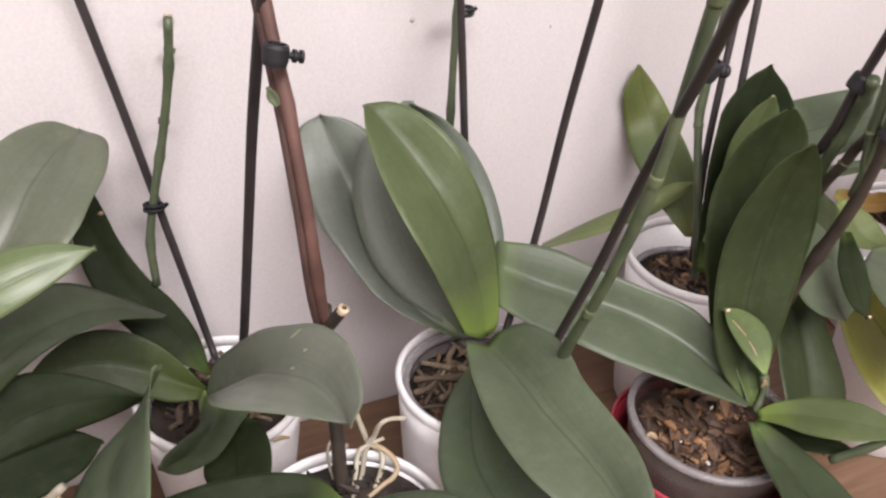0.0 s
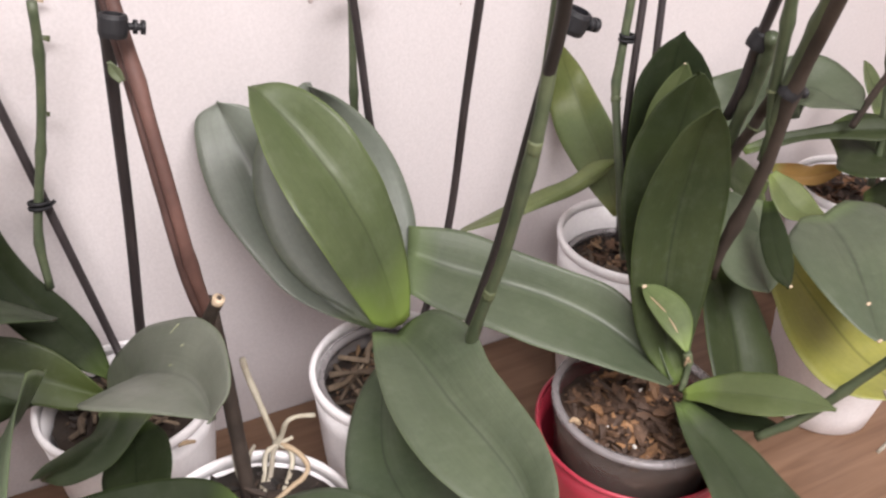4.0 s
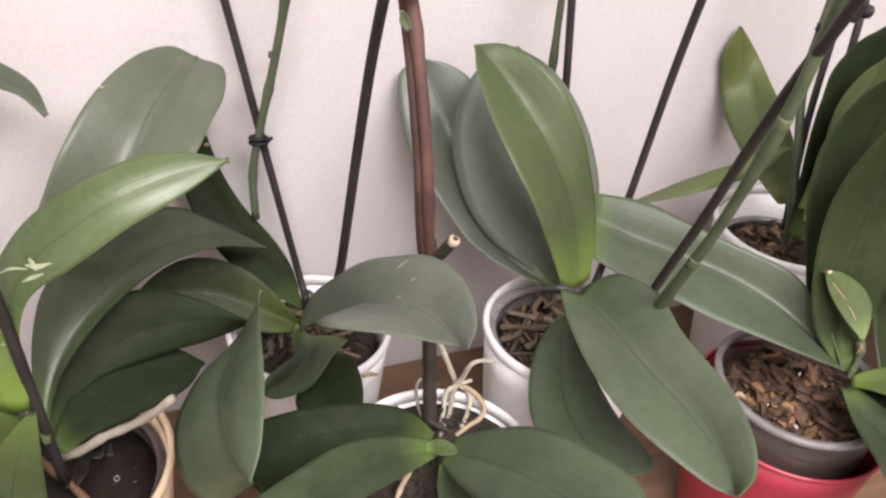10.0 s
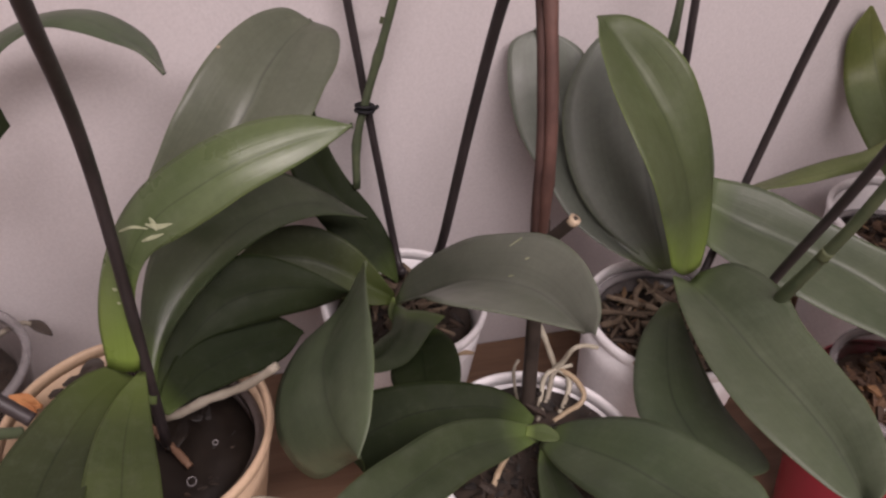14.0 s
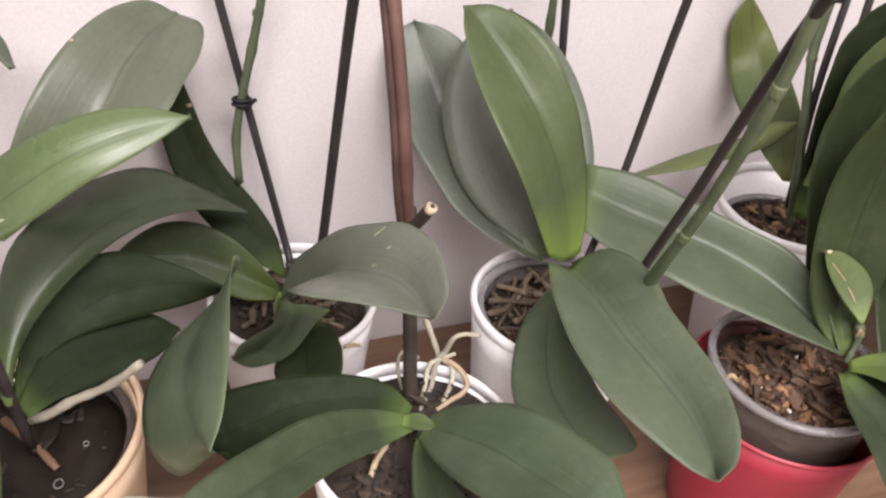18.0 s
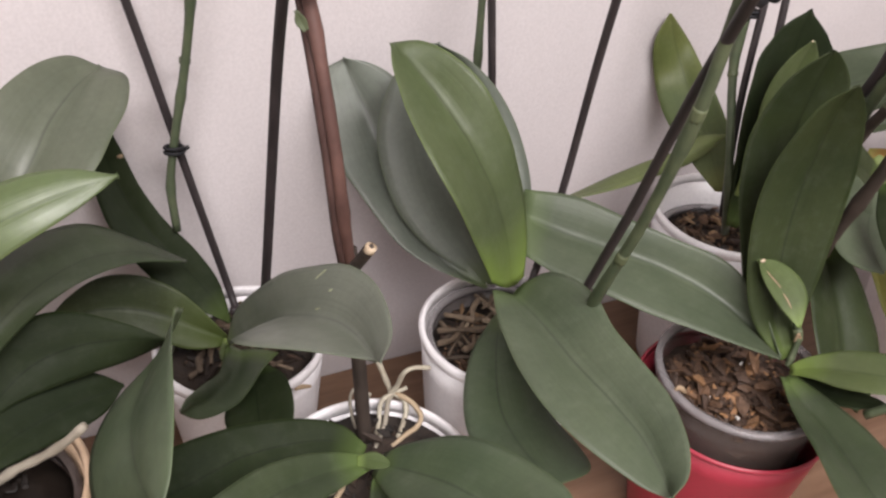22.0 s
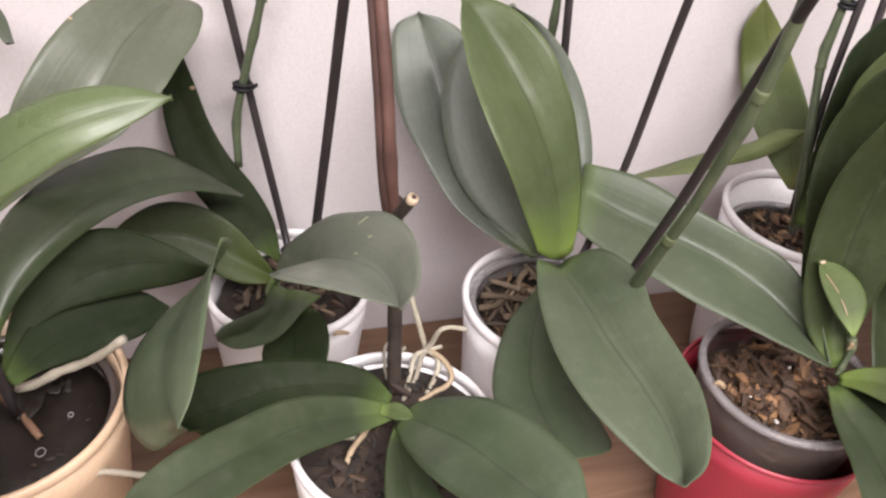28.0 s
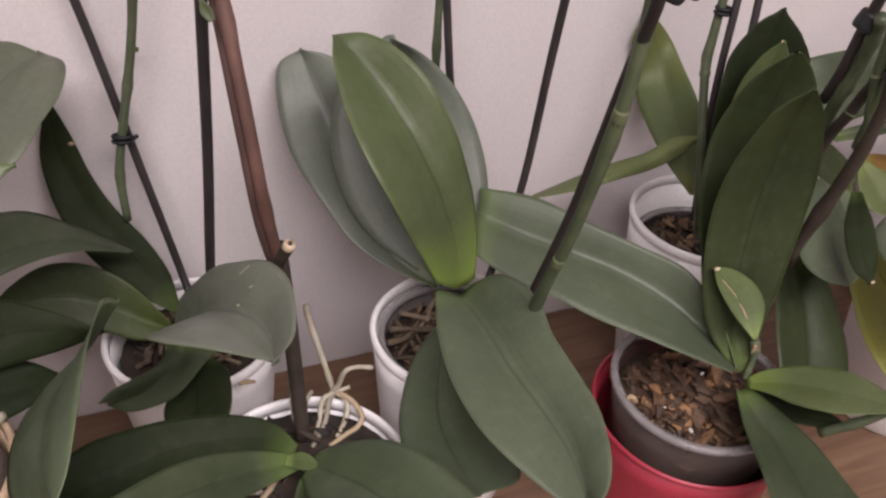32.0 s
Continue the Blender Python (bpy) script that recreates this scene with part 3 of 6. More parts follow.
def substrate(x, y, base, radius, count, seed, label, size=(0.007, 0.018), slim=1.0, mat=None, strips=0, heap=None, grit=0):
    p = thing("bark_substrate", (x, y, base), label, "bark", "potting bark", "stuff")
    p.location.z += 0.01
    rf = radius * 0.8
    part("heap", lathe([(0, -0.06), (rf, -0.06), (radius, -0.001), (radius * 0.6, 0.001), (0, 0.003)], 40, 0.0008, seed), heap or MOSS, p)
    tagged(part("bark_chips", chips(bmesh.new(), radius * 0.86, 0.002, count, seed, size, 0.008, slim), mat or BARK, p, smooth=False), kind="stuff")
    tagged(part("crumbs", chips(bmesh.new(), radius * 0.86, 0.002, 160 if count > 40 else 20, seed + 40, (0.003, 0.006), 0.009, 1.0), mat or BARK, p, smooth=False), kind="stuff")
    if grit:
        tagged(part("perlite", chips(bmesh.new(), radius * 0.8, 0.006, grit, seed + 70, (0.003, 0.0055), 0.006, 1.3), PERLITE, p, "white perlite grains", smooth=False), kind="stuff")
    if strips:
        tagged(part("old_roots", twigs(bmesh.new(), radius, 0.002, strips, seed), TWIGS, p), kind="stuff")
    return p

POTS = "pots on the shelf"
cover_pot(0.114, 0.322, 0.147, 0.0696, WHITE, "small white plastic flower pot with pale roots climbing out", 0.0045, group=POTS)
cover_pot(0.252, 0.408, 0.164, 0.0655, WHITE, "glossy white flower pot holding an orchid with broad leaves", 0.0045, group=POTS)
cover_pot(0.400, 0.306, 0.133, 0.0735, RED, "bright red plastic flower pot round a clear grow pot", 0.0022, group=POTS)
cover_pot(0.521, 0.470, 0.171, 0.0704, WHITE, "white flower pot by the wall with dark bark", 0.0045, group=POTS)
cover_pot(0.066, 0.487, 0.141, 0.0648, WHITE, "white flower pot by the wall under drooping orchid leaves", 0.0045, group=POTS)
cover_pot(-0.127, 0.375, 0.170, 0.0800, CREAM, "cream peach flower pot with a dark grow pot inside", 0.0042, group=POTS)
cover_pot(0.700, 0.352, 0.160, 0.0700, WHITE, "plain white flower pot under a yellowing leaf", 0.0045, group=POTS)
cover_pot(0.840, 0.475, 0.150, 0.0680, WHITE, "white flower pot holding an orchid with an orange leaf", 0.0045, group=POTS)
grow_pot(-0.266, 0.470, 0.001, 0.150, 0.0650, "clear grow pot full of grey roots standing on the shelf")

grow_pot(0.252, 0.408, 0.010, 0.156, 0.0590, "cloudy inner grow pot in a white flower pot")
grow_pot(0.400, 0.306, 0.010, 0.158, 0.0630, "smoky clear grow pot of bark chips in a red pot")
grow_pot(-0.1215, 0.3700, 0.010, 0.160, 0.0668, "dark smoky grow pot inside a cream flower pot", mat=SMOKY)
grow_pot(0.521, 0.470, 0.010, 0.139, 0.0605, "dark inner grow pot in a white flower pot")

substrate(0.114, 0.322, 0.137, 0.0638, 150, 1, "dark bark under pale roots in a white pot", (0.006, 0.014), 1.0, BARK_DARK)
substrate(0.252, 0.408, 0.139, 0.0560, 120, 2, "brown bark strips and old roots in a white pot", (0.008, 0.020), 0.7, None, 64, None, 4)
substrate(0.400, 0.306, 0.134, 0.0590, 300, 3, "reddish brown bark chips in a clear grow pot", (0.007, 0.019), 1.0, BARK_RUST, 0, MOSS_RUST, 5)
substrate(0.521, 0.470, 0.132, 0.0580, 170, 4, "dark lumpy bark in a white pot", (0.007, 0.018), 1.0, None, 6)
substrate(0.066, 0.487, 0.123, 0.0540, 120, 5, "brown bark strips in a white pot", (0.008, 0.020), 0.7, BARK_DARK, 30, None, 4)
substrate(-0.1215, 0.3700, 0.146, 0.0632, 14, 6, "dark bark in a smoky grow pot with shade in its colour", (0.005, 0.012), 1.0, BARK_DARK, 0, SOIL_SHADED)
substrate(0.700, 0.352, 0.135, 0.0560, 90, 7, "dark bark under drooping leaves", mat=BARK_DARK)
substrate(0.840, 0.475, 0.132, 0.0560, 120, 8, "dark bark with dry orange scraps in a white pot", mat=BARK_RED)
substrate(-0.266, 0.470, 0.125, 0.0540, 80, 9, "dark bark among grey roots", mat=BARK_DARK, strips=16)


# ---- orchids: leaves given by their midribs ----
orchid_m = thing("orchid", (0.252, 0.408, 0.164), "large moth orchid with broad upright leaves in a white pot", "orchid", "orchids on the shelf")
orchid_f = thing("orchid", (0.114, 0.322, 0.147), "moth orchid with low spreading leaves and pale aerial roots", "orchid", "orchids on the shelf")
orchid_l = thing("orchid", (0.066, 0.487, 0.141), "moth orchid with arching dark leaves by the wall", "orchid", "orchids on the shelf")
orchid_k = thing("orchid", (-0.127, 0.375, 0.170), "large moth orchid with a glossy bright leaf in a cream pot", "orchid", "orchids on the shelf")
orchid_z = thing("orchid", (-0.266, 0.470, 0.150), "moth orchid with thin arching leaves at the shelf end", "orchid", "orchids on the shelf")
orchid_r = thing("orchid", (0.400, 0.306, 0.158), "moth orchid with tall leaves and a young shoot", "orchid", "orchids on the shelf")
orchid_b = thing("orchid", (0.521, 0.470, 0.171), "moth orchid with pointed leaves in a white pot by the wall", "orchid", "orchids on the shelf")
orchid_w = thing("orchid", (0.700, 0.352, 0.160), "moth orchid with drooping grey-green leaves and a yellowing one", "orchid", "orchids on the shelf")
orchid_y = thing("orchid", (0.840, 0.475, 0.150), "moth orchid with one orange dying leaf", "orchid", "orchids on the shelf")
leaf_m_bright = leaf(orchid_m, LEAF_FRESH, [(0.2497, 0.4015, 0.2141), (0.2461, 0.4018, 0.2377), (0.2415, 0.4034, 0.2594), (0.2360, 0.4069, 0.2789), (0.2308, 0.4119, 0.2963), (0.2241, 0.4188, 0.3114), (0.2185, 0.4270, 0.3253), (0.2118, 0.4370, 0.3369), (0.2055, 0.4476, 0.3480), (0.1979, 0.4574, 0.3589), (0.1888, 0.4650, 0.3707), (0.1783, 0.4705, 0.3828)], [0.02] * 12, (-0.31, -0.77, 0.56), edges=([(0.2224, 0.3845, 0.2400), (0.2101, 0.3800, 0.2654), (0.1994, 0.3773, 0.2877), (0.1908, 0.3771, 0.3066), (0.1838, 0.3808, 0.3214), (0.1783, 0.3882, 0.3328), (0.1745, 0.3982, 0.3424), (0.1721, 0.4104, 0.3507), (0.1708, 0.4241, 0.3587), (0.1711, 0.4383, 0.3671), (0.1721, 0.4528, 0.3757), (0.1762, 0.4667, 0.3848)],
     [(0.2578, 0.4007, 0.2239), (0.2598, 0.4052, 0.2450), (0.2597, 0.4106, 0.2656), (0.2572, 0.4152, 0.2864), (0.2516, 0.4182, 0.3077), (0.2452, 0.4210, 0.3282), (0.2373, 0.4261, 0.3459), (0.2298, 0.4337, 0.3611), (0.2205, 0.4443, 0.3724), (0.2099, 0.4568, 0.3798), (0.1971, 0.4688, 0.3830), (0.1822, 0.4779, 0.3799)]), label="upright bright green leaf with a yellow-green base", swell=0.05, crease=0.05, seed=11)
leaf_m_back = leaf(orchid_m, LEAF_BLUE, [(0.2470, 0.4216, 0.2045), (0.2451, 0.4376, 0.2213), (0.2428, 0.4531, 0.2385), (0.2414, 0.4675, 0.2568), (0.2400, 0.4805, 0.2761), (0.2384, 0.4916, 0.2963), (0.2368, 0.5010, 0.3170), (0.2346, 0.5091, 0.3378), (0.2321, 0.5165, 0.3584)], [0.02] * 9, (-0.21, -0.83, 0.52), edges=([(0.2418, 0.4210, 0.2057), (0.2197, 0.4362, 0.2181), (0.1999, 0.4523, 0.2326), (0.1867, 0.4693, 0.2515), (0.1808, 0.4862, 0.2736), (0.1809, 0.5018, 0.2971), (0.1900, 0.5138, 0.3205), (0.2057, 0.5211, 0.3417), (0.2280, 0.5208, 0.3568)],
     [(0.2510, 0.4210, 0.2059), (0.2691, 0.4288, 0.2237), (0.2811, 0.4397, 0.2436), (0.2868, 0.4532, 0.2656), (0.2859, 0.4672, 0.2880), (0.2789, 0.4782, 0.3113), (0.2647, 0.4848, 0.3349), (0.2438, 0.4884, 0.3557), (0.2178, 0.4888, 0.3707)]), label="blue-grey green leaf", seed=12)
leaf_m_side = leaf(orchid_m, LEAF_BLUE, [(0.2373, 0.4176, 0.2071), (0.2241, 0.4321, 0.2119), (0.2124, 0.4474, 0.2186), (0.2023, 0.4634, 0.2275), (0.1972, 0.4800, 0.2399), (0.1934, 0.4961, 0.2533), (0.1924, 0.5116, 0.2683), (0.1903, 0.5264, 0.2837), (0.1861, 0.5399, 0.2996), (0.1808, 0.5507, 0.3168), (0.1756, 0.5611, 0.3340)], [0.02] * 11, (-0.11, -0.84, 0.53), edges=([(0.2322, 0.4143, 0.2116), (0.2144, 0.4284, 0.2152), (0.1983, 0.4444, 0.2202), (0.1842, 0.4611, 0.2288), (0.1738, 0.4775, 0.2429), (0.1648, 0.4945, 0.2574), (0.1569, 0.5133, 0.2710), (0.1537, 0.5318, 0.2872), (0.1538, 0.5484, 0.3052), (0.1589, 0.5625, 0.3242), (0.1763, 0.5630, 0.3340)],
     [(0.2396, 0.4175, 0.2068), (0.2304, 0.4333, 0.2176), (0.2228, 0.4493, 0.2297), (0.2165, 0.4652, 0.2428), (0.2133, 0.4807, 0.2578), (0.2117, 0.4956, 0.2737), (0.2112, 0.5098, 0.2903), (0.2101, 0.5237, 0.3071), (0.2086, 0.5372, 0.3240), (0.1934, 0.5492, 0.3335), (0.1738, 0.5573, 0.3366)]), label="blue-grey green leaf", crease=0.004, seed=13)
leaf_m_front = leaf(orchid_m, LEAF_MID, [(0.2409, 0.3862, 0.2229), (0.2409, 0.3627, 0.2261), (0.2405, 0.3407, 0.2288), (0.2401, 0.3204, 0.2308), (0.2401, 0.3017, 0.2321), (0.2412, 0.2846, 0.2334), (0.2425, 0.2685, 0.2342), (0.2432, 0.2533, 0.2343), (0.2436, 0.2387, 0.2343), (0.2419, 0.2244, 0.2338), (0.2391, 0.2104, 0.2335), (0.2349, 0.1968, 0.2336)], [0.02] * 12, (-0.36, -0.52, 0.78), edges=([(0.2195, 0.3780, 0.2392), (0.2087, 0.3506, 0.2415), (0.2018, 0.3257, 0.2437), (0.1976, 0.3038, 0.2447), (0.1964, 0.2846, 0.2447), (0.1974, 0.2679, 0.2437), (0.2005, 0.2531, 0.2419), (0.2055, 0.2400, 0.2398), (0.2116, 0.2281, 0.2373), (0.2181, 0.2167, 0.2350), (0.2250, 0.2058, 0.2332), (0.2334, 0.1960, 0.2333)],
     [(0.2524, 0.3923, 0.2257), (0.2632, 0.3779, 0.2438), (0.2707, 0.3558, 0.2507), (0.2717, 0.3312, 0.2525), (0.2670, 0.3071, 0.2515), (0.2658, 0.2849, 0.2522), (0.2647, 0.2639, 0.2531), (0.2631, 0.2443, 0.2535), (0.2586, 0.2261, 0.2521), (0.2524, 0.2098, 0.2495), (0.2426, 0.1967, 0.2452), (0.2266, 0.1897, 0.2441)]), seed=14)
leaf_m_right = leaf(orchid_m, LEAF_MID, [(0.2745, 0.4407, 0.2491), (0.3019, 0.4172, 0.2402), (0.3306, 0.3946, 0.2338), (0.3583, 0.3716, 0.2276), (0.3816, 0.3461, 0.2181), (0.3982, 0.3178, 0.2062), (0.4095, 0.2882, 0.1934)], [0.02] * 7, (-0.15, -0.50, 0.85), edges=([(0.2793, 0.4494, 0.2652), (0.3128, 0.4270, 0.2653), (0.3413, 0.4001, 0.2568), (0.3690, 0.3732, 0.2488), (0.3943, 0.3456, 0.2416), (0.4053, 0.3147, 0.2235), (0.4045, 0.2853, 0.1993)],
     [(0.2587, 0.4088, 0.2389), (0.2778, 0.3821, 0.2317), (0.2996, 0.3582, 0.2289), (0.3200, 0.3345, 0.2247), (0.3413, 0.3122, 0.2226), (0.3614, 0.2900, 0.2209), (0.3809, 0.2684, 0.2199)]), crease=0.004, seed=15)
leaf_m_low = leaf(orchid_m, LEAF_SOFT, [(0.2376, 0.3938, 0.1985), (0.2229, 0.3693, 0.1934), (0.2103, 0.3444, 0.1902), (0.2004, 0.3186, 0.1891), (0.1965, 0.2920, 0.1918), (0.1953, 0.2663, 0.1981), (0.1952, 0.2418, 0.2067)], [0.02] * 7, (-0.10, -0.60, 0.80), edges=([(0.2378, 0.4019, 0.1919), (0.2089, 0.3776, 0.1893), (0.1879, 0.3475, 0.1877), (0.1734, 0.3143, 0.1897), (0.1685, 0.2808, 0.1968), (0.1744, 0.2510, 0.2134), (0.1807, 0.2247, 0.2342)],
     [(0.2403, 0.3906, 0.2004), (0.2357, 0.3593, 0.1946), (0.2320, 0.3290, 0.1909), (0.2299, 0.2996, 0.1900), (0.2310, 0.2712, 0.1930), (0.2241, 0.2492, 0.1991), (0.1945, 0.2410, 0.2080)]), seed=16)
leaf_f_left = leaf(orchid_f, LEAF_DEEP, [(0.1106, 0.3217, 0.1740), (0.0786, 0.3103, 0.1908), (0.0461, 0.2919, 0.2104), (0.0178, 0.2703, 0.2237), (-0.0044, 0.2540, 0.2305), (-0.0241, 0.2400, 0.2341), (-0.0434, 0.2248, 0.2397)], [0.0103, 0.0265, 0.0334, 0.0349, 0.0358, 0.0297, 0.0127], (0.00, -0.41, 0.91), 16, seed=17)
leaf_f_right = leaf(orchid_f, LEAF_SOFT, [(0.1155, 0.3188, 0.1728), (0.1233, 0.2981, 0.1908), (0.1348, 0.2658, 0.2146), (0.1448, 0.2357, 0.2286), (0.1517, 0.2062, 0.2433), (0.1554, 0.1891, 0.2471), (0.1547, 0.1753, 0.2467)], [0.0152, 0.0385, 0.0581, 0.0607, 0.0556, 0.0367, 0.0099], (0.00, -0.51, 0.86), 14, seed=18)
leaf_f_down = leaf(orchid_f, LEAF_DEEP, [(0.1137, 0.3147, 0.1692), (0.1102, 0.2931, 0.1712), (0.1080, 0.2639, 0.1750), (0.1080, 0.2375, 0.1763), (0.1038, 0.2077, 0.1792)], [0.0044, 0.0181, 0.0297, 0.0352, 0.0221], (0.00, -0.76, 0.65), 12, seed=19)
leaf_f_sheath = leaf(orchid_f, LEAF_BUD, [(0.1030, 0.3215, 0.1780), (0.1115, 0.3155, 0.1815), (0.1200, 0.3090, 0.1815)], [0.006, 0.0105, 0.005], (0.00, -0.60, 0.80), 10, label="bright green sheath where the leaves meet", seed=21)
leaf_f_back = leaf(orchid_f, LEAF_DARK_SHADED, [(0.1110, 0.3303, 0.1746), (0.0953, 0.3439, 0.1760), (0.0724, 0.3498, 0.1770), (0.0384, 0.3492, 0.1795), (0.0067, 0.3382, 0.1822), (-0.0106, 0.3289, 0.1878), (-0.0163, 0.3155, 0.1943)], [0.0068, 0.0224, 0.0313, 0.0390, 0.0486, 0.0403, 0.0172], (0.00, -0.51, 0.86), 8, seed=20)
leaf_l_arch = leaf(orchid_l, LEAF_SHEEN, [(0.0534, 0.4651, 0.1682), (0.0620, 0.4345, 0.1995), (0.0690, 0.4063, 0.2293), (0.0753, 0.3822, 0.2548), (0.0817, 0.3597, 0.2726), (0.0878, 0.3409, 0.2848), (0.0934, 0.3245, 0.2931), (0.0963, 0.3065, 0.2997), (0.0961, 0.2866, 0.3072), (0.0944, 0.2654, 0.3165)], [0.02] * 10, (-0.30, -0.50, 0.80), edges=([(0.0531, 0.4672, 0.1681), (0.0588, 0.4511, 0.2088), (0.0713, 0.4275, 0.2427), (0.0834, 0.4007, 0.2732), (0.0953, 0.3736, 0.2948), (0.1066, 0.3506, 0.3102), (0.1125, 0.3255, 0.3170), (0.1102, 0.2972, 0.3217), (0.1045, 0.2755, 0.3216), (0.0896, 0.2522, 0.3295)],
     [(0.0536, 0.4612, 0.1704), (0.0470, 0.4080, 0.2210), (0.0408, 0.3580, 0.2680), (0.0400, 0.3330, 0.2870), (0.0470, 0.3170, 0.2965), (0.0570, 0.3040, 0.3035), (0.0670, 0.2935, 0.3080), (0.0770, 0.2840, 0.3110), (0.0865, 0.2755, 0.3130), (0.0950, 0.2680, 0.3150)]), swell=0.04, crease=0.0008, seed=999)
leaf_l_front = leaf(orchid_l, LEAF_SOFT, [(0.0224, 0.4333, 0.2348), (0.0071, 0.4050, 0.2339), (-0.0067, 0.3777, 0.2341), (-0.0173, 0.3500, 0.2358), (-0.0205, 0.3213, 0.2389), (-0.0188, 0.2936, 0.2436), (-0.0134, 0.2685, 0.2508)], [0.02] * 7, (-0.31, -0.67, 0.67), edges=([(0.0235, 0.4409, 0.2300), (0.0020, 0.4137, 0.2165), (-0.0257, 0.3928, 0.2099), (-0.0436, 0.3646, 0.2024), (-0.0465, 0.3312, 0.1955), (-0.0316, 0.2987, 0.2002), (-0.0100, 0.2840, 0.2303)],
     [(0.0161, 0.4014, 0.2628), (0.0099, 0.3634, 0.2702), (0.0060, 0.3324, 0.2745), (0.0025, 0.3099, 0.2729), (-0.0013, 0.2936, 0.2667), (-0.0059, 0.2798, 0.2591), (-0.0132, 0.2683, 0.2511)]), crease=0.003, seed=21)
leaf_l_left = leaf(orchid_l, LEAF_HEART, [(0.0541, 0.4743, 0.1639), (0.0353, 0.4813, 0.1740), (0.0171, 0.4885, 0.1842), (-0.0019, 0.4946, 0.1921), (-0.0223, 0.4982, 0.1958), (-0.0431, 0.4990, 0.1955), (-0.0633, 0.4975, 0.1922)], [0.02] * 7, (0.00, -0.60, 0.80), edges=([(0.0533, 0.4714, 0.1711), (0.0397, 0.4836, 0.1905), (0.0230, 0.4949, 0.2066), (0.0014, 0.5035, 0.2167), (-0.0227, 0.5064, 0.2183), (-0.0449, 0.5011, 0.2105), (-0.0633, 0.4909, 0.1981)],
     [(0.0496, 0.4678, 0.1636), (0.0287, 0.4685, 0.1667), (0.0101, 0.4732, 0.1746), (-0.0091, 0.4773, 0.1787), (-0.0278, 0.4836, 0.1819), (-0.0458, 0.4923, 0.1842), (-0.0634, 0.5024, 0.1872)]), seed=22)
leaf_l_up = leaf(orchid_l, LEAF_DARK_SHADED, [(0.0589, 0.4842, 0.1702), (0.0475, 0.5029, 0.1916), (0.0318, 0.5206, 0.2102), (0.0162, 0.5371, 0.2291), (0.0054, 0.5525, 0.2513), (-0.0009, 0.5630, 0.2778), (-0.0029, 0.5630, 0.3095)], [0.02] * 7, (0.10, -0.78, 0.62), edges=([(0.0575, 0.4815, 0.1741), (0.0325, 0.4961, 0.1863), (0.0122, 0.5125, 0.2031), (-0.0033, 0.5296, 0.2234), (-0.0121, 0.5466, 0.2472), (-0.0140, 0.5622, 0.2732), (-0.0054, 0.5630, 0.3056)],
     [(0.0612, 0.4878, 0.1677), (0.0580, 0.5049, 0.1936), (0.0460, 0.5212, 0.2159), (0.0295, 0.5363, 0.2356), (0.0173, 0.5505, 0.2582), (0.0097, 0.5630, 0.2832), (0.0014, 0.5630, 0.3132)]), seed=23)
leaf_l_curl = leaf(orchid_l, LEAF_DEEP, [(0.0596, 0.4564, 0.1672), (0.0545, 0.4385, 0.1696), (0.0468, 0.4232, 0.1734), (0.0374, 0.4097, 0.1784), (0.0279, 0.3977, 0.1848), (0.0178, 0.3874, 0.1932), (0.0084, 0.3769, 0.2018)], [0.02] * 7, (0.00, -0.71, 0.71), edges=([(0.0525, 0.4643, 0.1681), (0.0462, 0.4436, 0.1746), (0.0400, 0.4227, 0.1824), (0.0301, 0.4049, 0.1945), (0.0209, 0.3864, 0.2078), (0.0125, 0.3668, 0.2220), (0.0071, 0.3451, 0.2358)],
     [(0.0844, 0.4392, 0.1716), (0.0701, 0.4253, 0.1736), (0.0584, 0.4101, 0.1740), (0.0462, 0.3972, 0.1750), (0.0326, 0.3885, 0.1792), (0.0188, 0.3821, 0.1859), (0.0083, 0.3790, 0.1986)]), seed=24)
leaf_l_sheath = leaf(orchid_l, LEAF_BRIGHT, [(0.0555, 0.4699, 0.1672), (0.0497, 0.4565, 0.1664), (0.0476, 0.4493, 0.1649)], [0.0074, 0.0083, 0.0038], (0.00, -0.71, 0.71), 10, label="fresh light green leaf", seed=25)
leaf_l_drop = leaf(orchid_l, LEAF_DARK_SHADED, [(0.0641, 0.4426, 0.1613), (0.0629, 0.4292, 0.1602), (0.0617, 0.4161, 0.1593), (0.0596, 0.4035, 0.1585), (0.0576, 0.3911, 0.1580), (0.0569, 0.3785, 0.1580), (0.0563, 0.3661, 0.1582)], [0.02] * 7, (0.00, -0.71, 0.71), edges=([(0.0564, 0.4436, 0.1630), (0.0492, 0.4318, 0.1587), (0.0424, 0.4202, 0.1545), (0.0372, 0.4080, 0.1502), (0.0396, 0.3936, 0.1480), (0.0469, 0.3802, 0.1506), (0.0565, 0.3678, 0.1562)],
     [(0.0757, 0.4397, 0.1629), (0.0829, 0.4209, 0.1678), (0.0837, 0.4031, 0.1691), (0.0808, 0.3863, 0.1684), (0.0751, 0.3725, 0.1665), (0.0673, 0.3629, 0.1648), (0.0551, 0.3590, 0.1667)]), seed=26)
